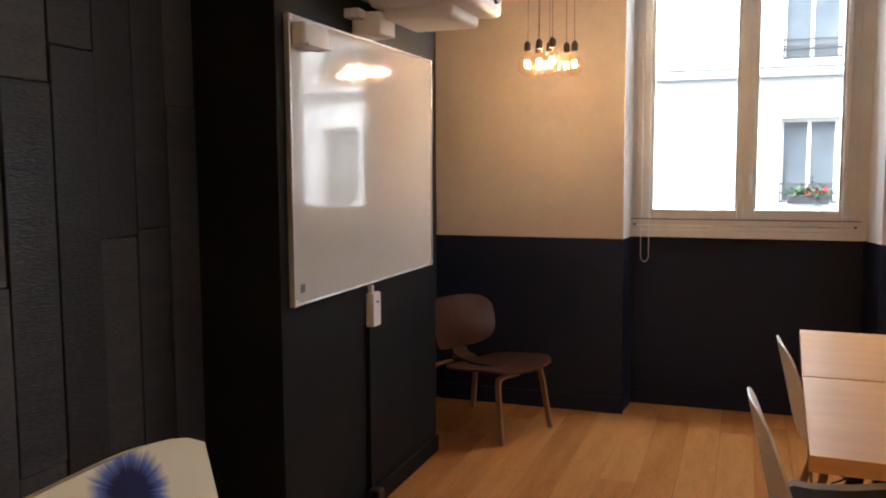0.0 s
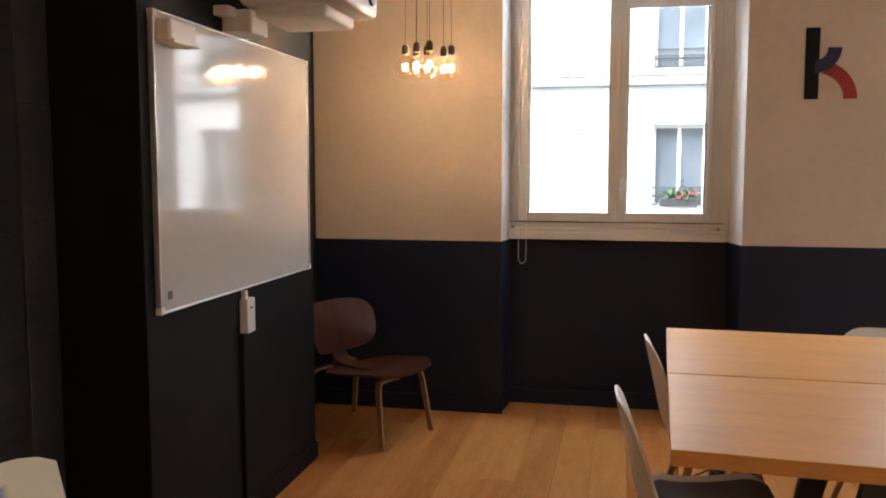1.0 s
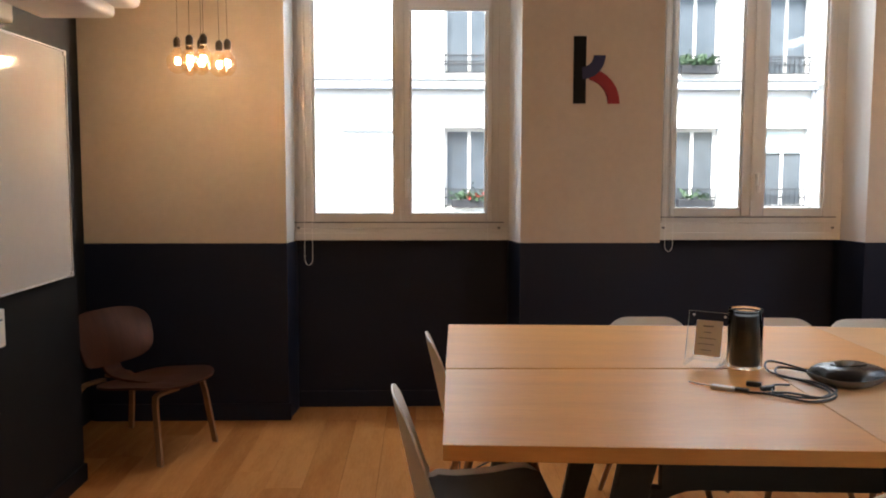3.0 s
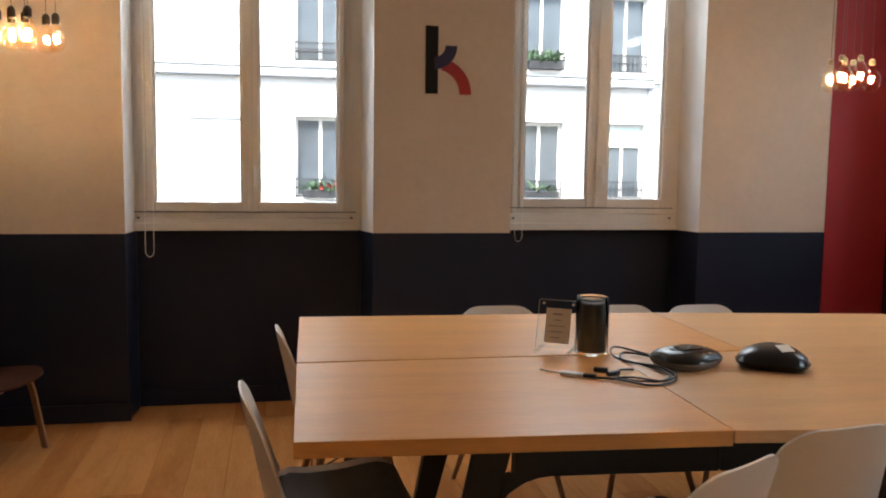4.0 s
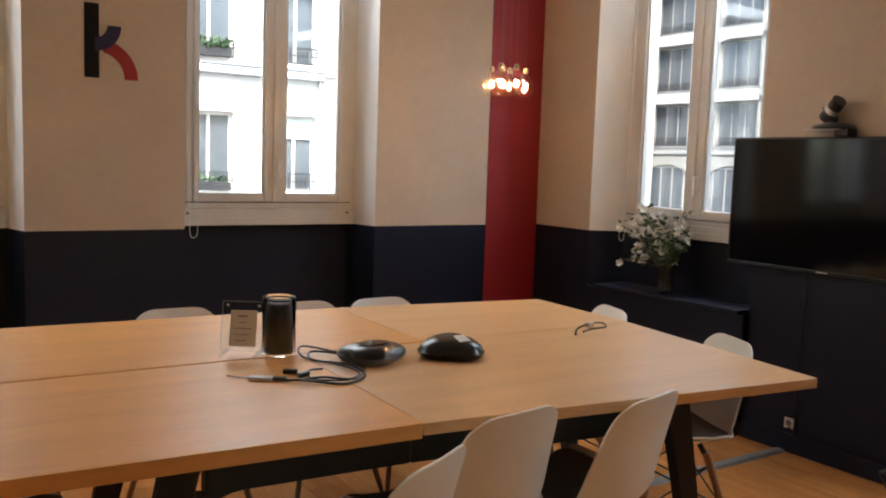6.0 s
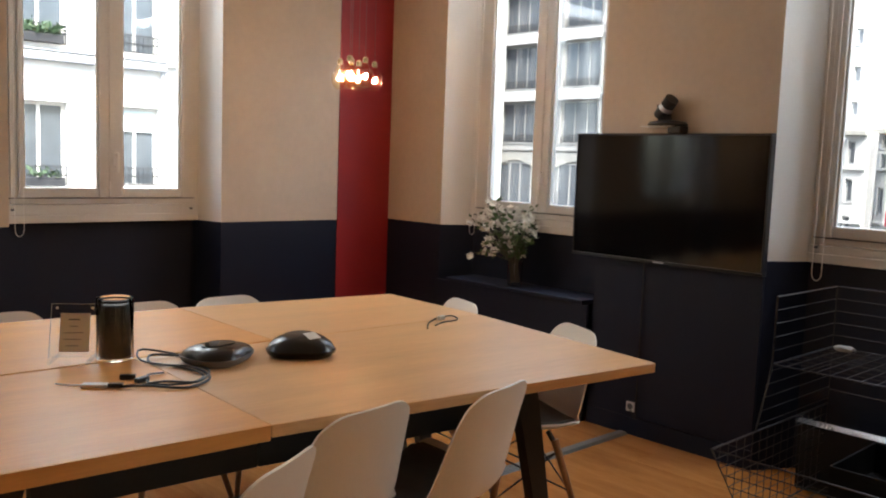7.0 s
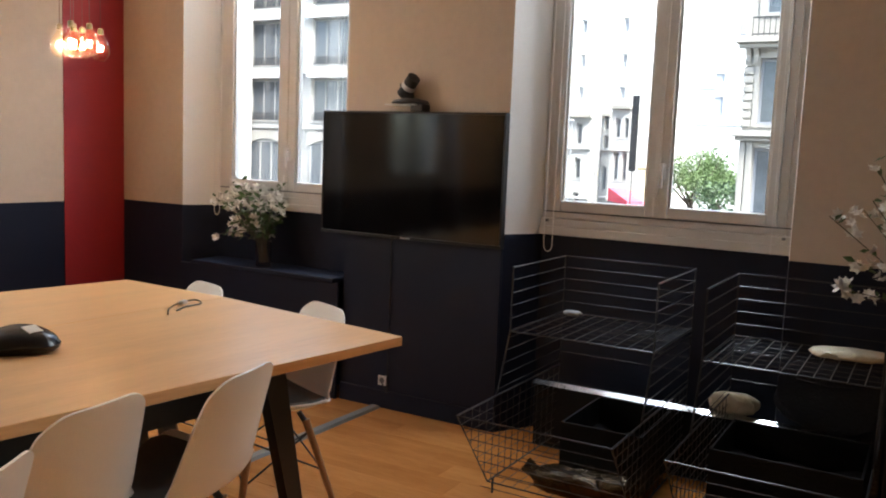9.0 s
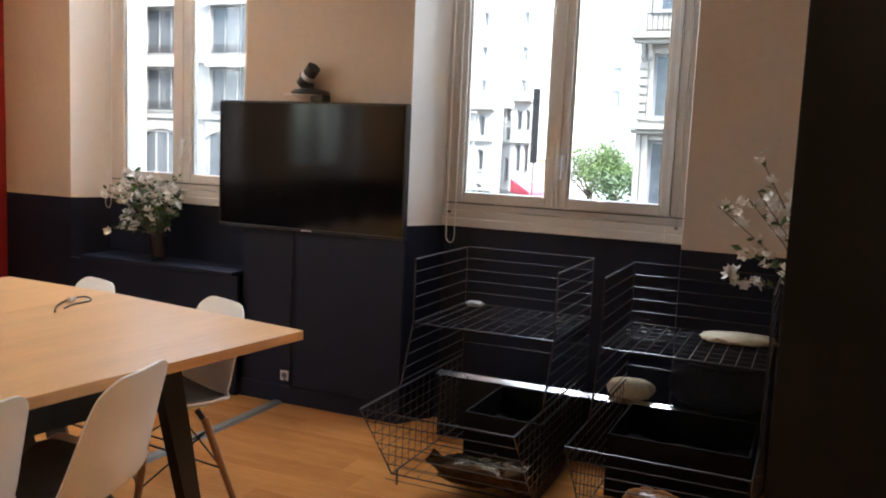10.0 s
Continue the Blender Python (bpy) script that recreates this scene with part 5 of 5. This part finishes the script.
for x0, x1, z0, z1 in ((1.87, 2.22, 0.78, 2.18), (8.06, 8.20, 3.32, 4.7), (8.44, 8.78, 3.32, 4.7)):
    g = sheet(bmesh.new(), lambda u, v: (x0 + (x1 - x0) * u, 0.012 * math.sin(u * 26), z0 + (z1 - z0) * v), 30, 2, 0.004)
    solid("curtain", g, CURT, "grey curtain behind the window opposite", "curtain", smooth=True, m=pose(0, FY + 0.25, 0))
cw = bmesh.new()
for z, dz in ((3.42, 0.02), (3.50, -0.02)):
    path_tube(cw, [(-12, FY - 0.02, z + 0.15), (-2, FY - 0.10, z), (6, FY - 0.10, z + dz), (11.9, FY - 0.02, z + 0.2)], 0.010, 5)
solid("overhead_wire", cw, IRON, "thin black wires strung along the street", "wire")


def arch_front(bm, x0, x1, z0, z1, rise, y0, y1):
    """The wall over a segmental arch: from its springing z0 up to z1."""
    n = 12
    pts = [(x0 + (x1 - x0) * k / n, z0 + rise * (1 - (2 * k / n - 1) ** 2)) for k in range(n + 1)]
    for (xa, za), (xb, zb) in zip(pts, pts[1:]):
        prism(bm, [(xa, za), (xb, zb), (xb, z1), (xa, z1)], y0, y1, 'y')
    return bm


# office block seen through the corner window: it looks along -x
EB = pose(32, 0, 0, 0, 0, -90)
cols = [(-(y + w), -y) for y, w in ((27.22, 2.1), (23.55, 2.1), (19.9, 2.1))]
ob_ = building("office_block", EB, -29.6, -18.5, 14.0, cols, [(2.50, 4.38), (5.02, 7.02), (7.65, 9.6), (10.2, 12.2)], "pale office block with banded rows of wide windows", OFFST, pane_mat=OFFPANE, ledges=(2.2, 4.68, 7.32, 9.9), lights=3, rail=True, roof=False, frame_mat=OFFST)
for a, b in cols:
    part("arch", arch_front(bmesh.new(), a - 0.1, b + 0.1, 1.35, 2.05, 0.32, -0.10, -0.002), STONE, ob_, "segmental stone arch")
    w_ = part("ground_window", holed_wall(bmesh.new(), a, b, -2.6, 1.6, -0.05, -0.003, [(a + 0.08 + (b - a - 0.08) / 3 * k, a + (b - a - 0.08) / 3 * (k + 1), -2.5, 1.5) for k in range(3)]), OFFST, ob_)
    part("pane", B(a + 0.02, b - 0.02, -0.03, -0.02, -2.55, 1.55), OFFPANE, w_)
    for z in (4.68, 7.32, 9.9):
        part("band", B(a - 0.12, b + 0.12, -0.20, -0.1405, z - 0.24, z + 0.22, bev=0.01), FAR, ob_, "white spandrel band")
building("corner_house", pose(30.5, 0, 0, 0, 0, -90), -36, -28.95, 16.0, [(-33.4, -32.4)], [(2.7, 4.6), (5.6, 7.5)], "pale rendered house next to the office block", FAR, rail=False, depth=1.2, roof=False)

# down the street: a row of town houses, a tall white building behind, a stone corner building
FARPANE = shade("far_pane", (0.11, 0.115, 0.12), (0.18, 0.185, 0.19), 0.2, 0.8, 5, 0.0)
for y1, y0, x, top, cs, rows, eave in (
        (17.6, 15.15, 40.0, 3.45, ((16.75, 0.34), (15.65, 0.30)), ((-2.6, -0.3), (0.35, 1.35), (2.0, 3.0)), "far_house"),
        (15.7, 14.75, 41.5, 3.6, ((15.25, 0.28), (14.87, 0.22)), ((-2.6, -0.9), (-0.2, 1.0), (1.7, 2.5), (2.75, 3.4)), "far_house"),
        (14.44, 13.46, 40.6, 3.9, ((13.98, 0.26), (13.58, 0.22)), ((-2.4, -0.9), (0.35, 1.7), (2.35, 3.3)), "far_house")):
    h_ = building(eave, pose(x, 0, 0, 0, 0, -90), -y1, -y0, top, [(-(y + w), -y) for y, w in cs], rows, "white town house with tall shuttered windows down the street", FAR, pane_mat=FARPANE, lights=1, frame_mat=FAR, ledges=(1.82, -0.55), rail=False, roof=False, depth=1.2)
    part("cornice", B(-y1, -y0, -0.30, -0.002, top - 0.22, top + 0.02, bev=0.04), STONE, h_)
    for k, (y, w) in enumerate(cs):
        for z0, z1 in rows[1:]:
            part("shutter", B(-y + 0.01, -y + 0.11, -0.04, -0.031, z0, z1), FAR if k else CURT, h_)
building("far_house", pose(47, 0, 0, 0, 0, -90), -21.5, -13.6, 15.0, [(-(y + 0.34), -y) for y in (14.2, 16.0, 18.4)], [(4.6, 5.3), (6.3, 7.1), (8.2, 9.0)], "tall white house rising behind the town houses", FACADE, pane_mat=CURT, lights=1, frame_mat=FACADE, rail=False, roof=False, depth=6.0)
building("far_house", pose(90, 0, 0, 0, 0, -90), -28, -2, 18.0, [(-(y + 1.0), -y) for y in (15.5, 17.6, 20.2)], [(0.2, 1.4), (6.0, 8.0), (9.4, 10.3)], "tall white building closing the street", FACADE, pane_mat=CURT, rail=False, lights=1, frame_mat=FACADE, ledges=(5.2, 8.8))
YEL = shade("cream_wall", (0.62, 0.55, 0.38), (0.72, 0.64, 0.46), 0.85, 0.8, 8, 0.1)
gw = bmesh.new()
box(gw, 43.0, 43.4, 12.5, 14.3, GZ, 0.95, 0.02)
box(gw, 42.95, 43.45, 12.45, 14.35, 0.95, 1.08, 0.02)
solid("garden_wall", gw, YEL, "cream rendered garden wall with a grey coping", "wall")

cb = building("corner_building", pose(22, 0, 0, 0, 0, -90), -4.80, 6.0, 12.0, [(-4.50, -3.72), (-2.6, -1.8), (-0.8, 0.0)], [(-2.6, 1.75), (2.28, 3.78), (4.75, 6.2), (7.2, 8.6)], "carved stone corner building with tall windows", STONE, ledges=(1.98, 4.12, 6.8), rail=False, frame_mat=ZINC)
for k in range(9):
    part("quoin", B(-4.83, -4.62, -0.06, -0.0315, 2.22 + 0.2 * k, 2.38 + 0.2 * k, bev=0.02), STONE, cb)
for z0, z1, out in ((3.98, 4.08, 0.30), (4.085, 4.20, 0.42), (1.90, 1.99, 0.22), (1.995, 2.12, 0.34)):
    part("cornice", B(-4.80 - out * 0.5, 6.0, -out, -0.1405, z0, z1, bev=0.02), STONE, cb)
for k, y in enumerate((-4.74, -4.58, -3.60)):
    part("bracket", prism(bmesh.new(), [(-0.28, 3.97), (-0.032, 3.97), (-0.032, 3.60), (-0.10, 3.68), (-0.14, 3.84)], y - 0.05, y + 0.05, 'x'), STONE, cb, m=None)
    part("pilaster", B(y - 0.07, y + 0.07, -0.11, -0.032, GZ, 1.89, bev=0.015), STONE, cb)
bl_ = bmesh.new()
for z in (4.25, 4.62):
    box(bl_, -4.66, -1.5, -0.40, -0.37, z, z + 0.03)
for k in range(26):
    x = -4.65 + 0.12 * k
    box(bl_, x - 0.008, x + 0.008, -0.39, -0.375, 4.205, 4.62)
part("balcony_railing", bl_, IRON, cb, "black iron balcony railing")
part("lantern", B(-4.98, -4.84, -0.12, 0.02, 4.3, 4.75, bev=0.02), ZINC, cb)


def tree(m, r, h, seed, label):
    rnd = random.Random(seed)
    t = thing("tree", m, label, "tree")
    tr = bmesh.new()
    path_tube(tr, [(0, 0, 0), (0.05, 0.02, h * 0.3), (0.0, 0.1, h * 0.55)], 0.16, 8)
    for k in range(7):
        a = 2 * math.pi * k / 7
        rod(tr, (0, 0.08, h * 0.45), (r * 0.7 * math.cos(a), r * 0.7 * math.sin(a), h * rnd.uniform(0.65, 0.9)), 0.07, 0.02, 6)
    part("trunk", tr, BARK, t)
    lf = bmesh.new()
    for _ in range(80):
        a, b, q = rnd.uniform(0, 6.28), rnd.uniform(-0.5, 1.2), rnd.uniform(0.35, 1.0)
        c = Vector((r * q * math.cos(a) * math.cos(b), r * q * math.sin(a) * math.cos(b), h * 0.66 + r * 0.75 * q * math.sin(b)))
        for _ in range(70):
            p = c + Vector([rnd.gauss(0, r * 0.13) for _ in range(3)])
            leaf_blade(lf, p, Vector((rnd.uniform(-1, 1), rnd.uniform(-1, 1), rnd.uniform(-0.2, 1))), rnd, rnd.uniform(0.10, 0.20))
    part("crown", lf, FOLIAGE, t, "loose green crown")
    return t


tree(pose(45, 11.5, GZ), 2.0, 6.4, 2, "leafy green street tree")
tree(pose(48, 10.9, GZ), 1.8, 5.6, 5, "leafy green street tree further down")
hd = bmesh.new()
rnd = random.Random(12)
for _ in range(3200):
    leaf_blade(hd, Vector((42 + rnd.gauss(0, 0.5), rnd.uniform(7.5, 10.6), GZ + 0.05 + rnd.uniform(0, 4.2))), Vector((rnd.uniform(-1, 1), rnd.uniform(-1, 1), rnd.uniform(-0.2, 1))), rnd, rnd.uniform(0.14, 0.26))
tagged(solid("hedge", hd, HEDGE, "dense dark green hedge along the square", "hedge"), kind="stuff")
aw = bmesh.new()
prism(aw, [(0, 0.0), (-1.3, -0.55), (-1.3, -0.72), (0, -0.62)], -0.5, 0.5, 'y')
solid("shop_awning", aw, PINK, "pink shop awning over the pavement", "awning", m=pose(39.3, 13.55, 0.06, 0, 0, 60))
kk = thing("news_kiosk", pose(37.0, 14.6, GZ), "dark green kiosk with an overhanging roof on the pavement", "kiosk")
part("body", B(-0.6, 0.6, -0.75, 0.75, 0, 3.0, bev=0.03), GREEND, kk)
part("roof", B(-0.8, 0.8, -0.95, 0.95, 3.001, 3.15, bev=0.05), GREEND, kk)
part("counter", B(-0.66, -0.601, -0.6, 0.6, 1.0, 2.2, bev=0.01), IRON, kk)
bn = thing("banner_pole", pose(38, 12.47, GZ), "dark vertical banner on a street pole", "banner")
part("pole", rod(bmesh.new(), (0, 0, 0), (0, 0, 4.1 - GZ), 0.03), IRON, bn)
part("banner", B(-0.03, 0.03, -0.16, 0.16, 0.85 - GZ, 4.15 - GZ, bev=0.01), BPLAST, bn)
for y, z in ((15.2, 2.95),):
    sl_ = thing("street_lamp", pose(37.5, y, GZ), "grey street lamp with a curved arm", "street lamp")
    part("post", rod(bmesh.new(), (0, 0, 0), (0, 0, z - GZ), 0.04, 0.03, 8), ZINC, sl_, smooth=True)
    part("head", B(-0.5, 0.1, -0.09, 0.09, z - GZ, z - GZ + 0.09, bev=0.03), ZINC, sl_)


# ---------------------------------------------------------------- plank wall and floor boards
def board_mesh(name, sx, sy, sz, mat, bev):
    return finish(B(-sx / 2, sx / 2, -sy / 2, sy / 2, -sz / 2, sz / 2, bev=bev, seg=1), name, mat)


def lay(me, name, parent, at):
    o = new(name, me)
    o.parent = parent
    o.location = at
    return o


wallw = bpy.data.objects["wall_west"]
rnd = random.Random(21)
PW = 0.158
y = 2.895
while y > -1.0:
    z = 0.0
    z_cuts = [0.0]
    z = rnd.uniform(0.3, 1.2)
    while z < HIGH - 0.2:
        z_cuts.append(z)
        z += rnd.uniform(0.7, 1.35)
    z_cuts.append(HIGH - 0.002)
    w = PW * rnd.uniform(0.93, 1.05)
    for a, b in zip(z_cuts, z_cuts[1:]):
        th = rnd.uniform(0.018, 0.028)
        me = board_mesh("plank", th, w - 0.004, b - a - 0.004, CHAR, 0.002)
        lay(me, "plank", wallw, (XL - 0.03 + th / 2, y - w / 2, (a + b) / 2))
    y -= w

rnd = random.Random(31)
FW = 0.165
x = XL - 0.03
shapes = [board_mesh("floorboard", FW - 0.0008, ln, 0.012, OAKF, 0.0005) for ln in (0.9, 1.2, 1.5)]
starts = []
while x < XW + DEPTH:
    y = y_start = -0.4 - rnd.uniform(0, 0.9)
    starts.append((x, y_start))
    while y < YW + DEPTH:
        k = rnd.randint(0, 2)
        ln = (0.9, 1.2, 1.5)[k]
        lay(shapes[k], "floorboard", floor, (x + FW / 2, y + ln / 2, -0.006 + rnd.uniform(-0.0003, 0.0003)))
        y += ln + 0.0012
    x += FW
bk = bmesh.new()
for x, y in starts:
    box(bk, x, x + FW - 0.0012, YS, y - 0.0012, -0.0115, -0.0005)
tagged(part("floor_rest", bk, OAKF, floor), kind="stuff")
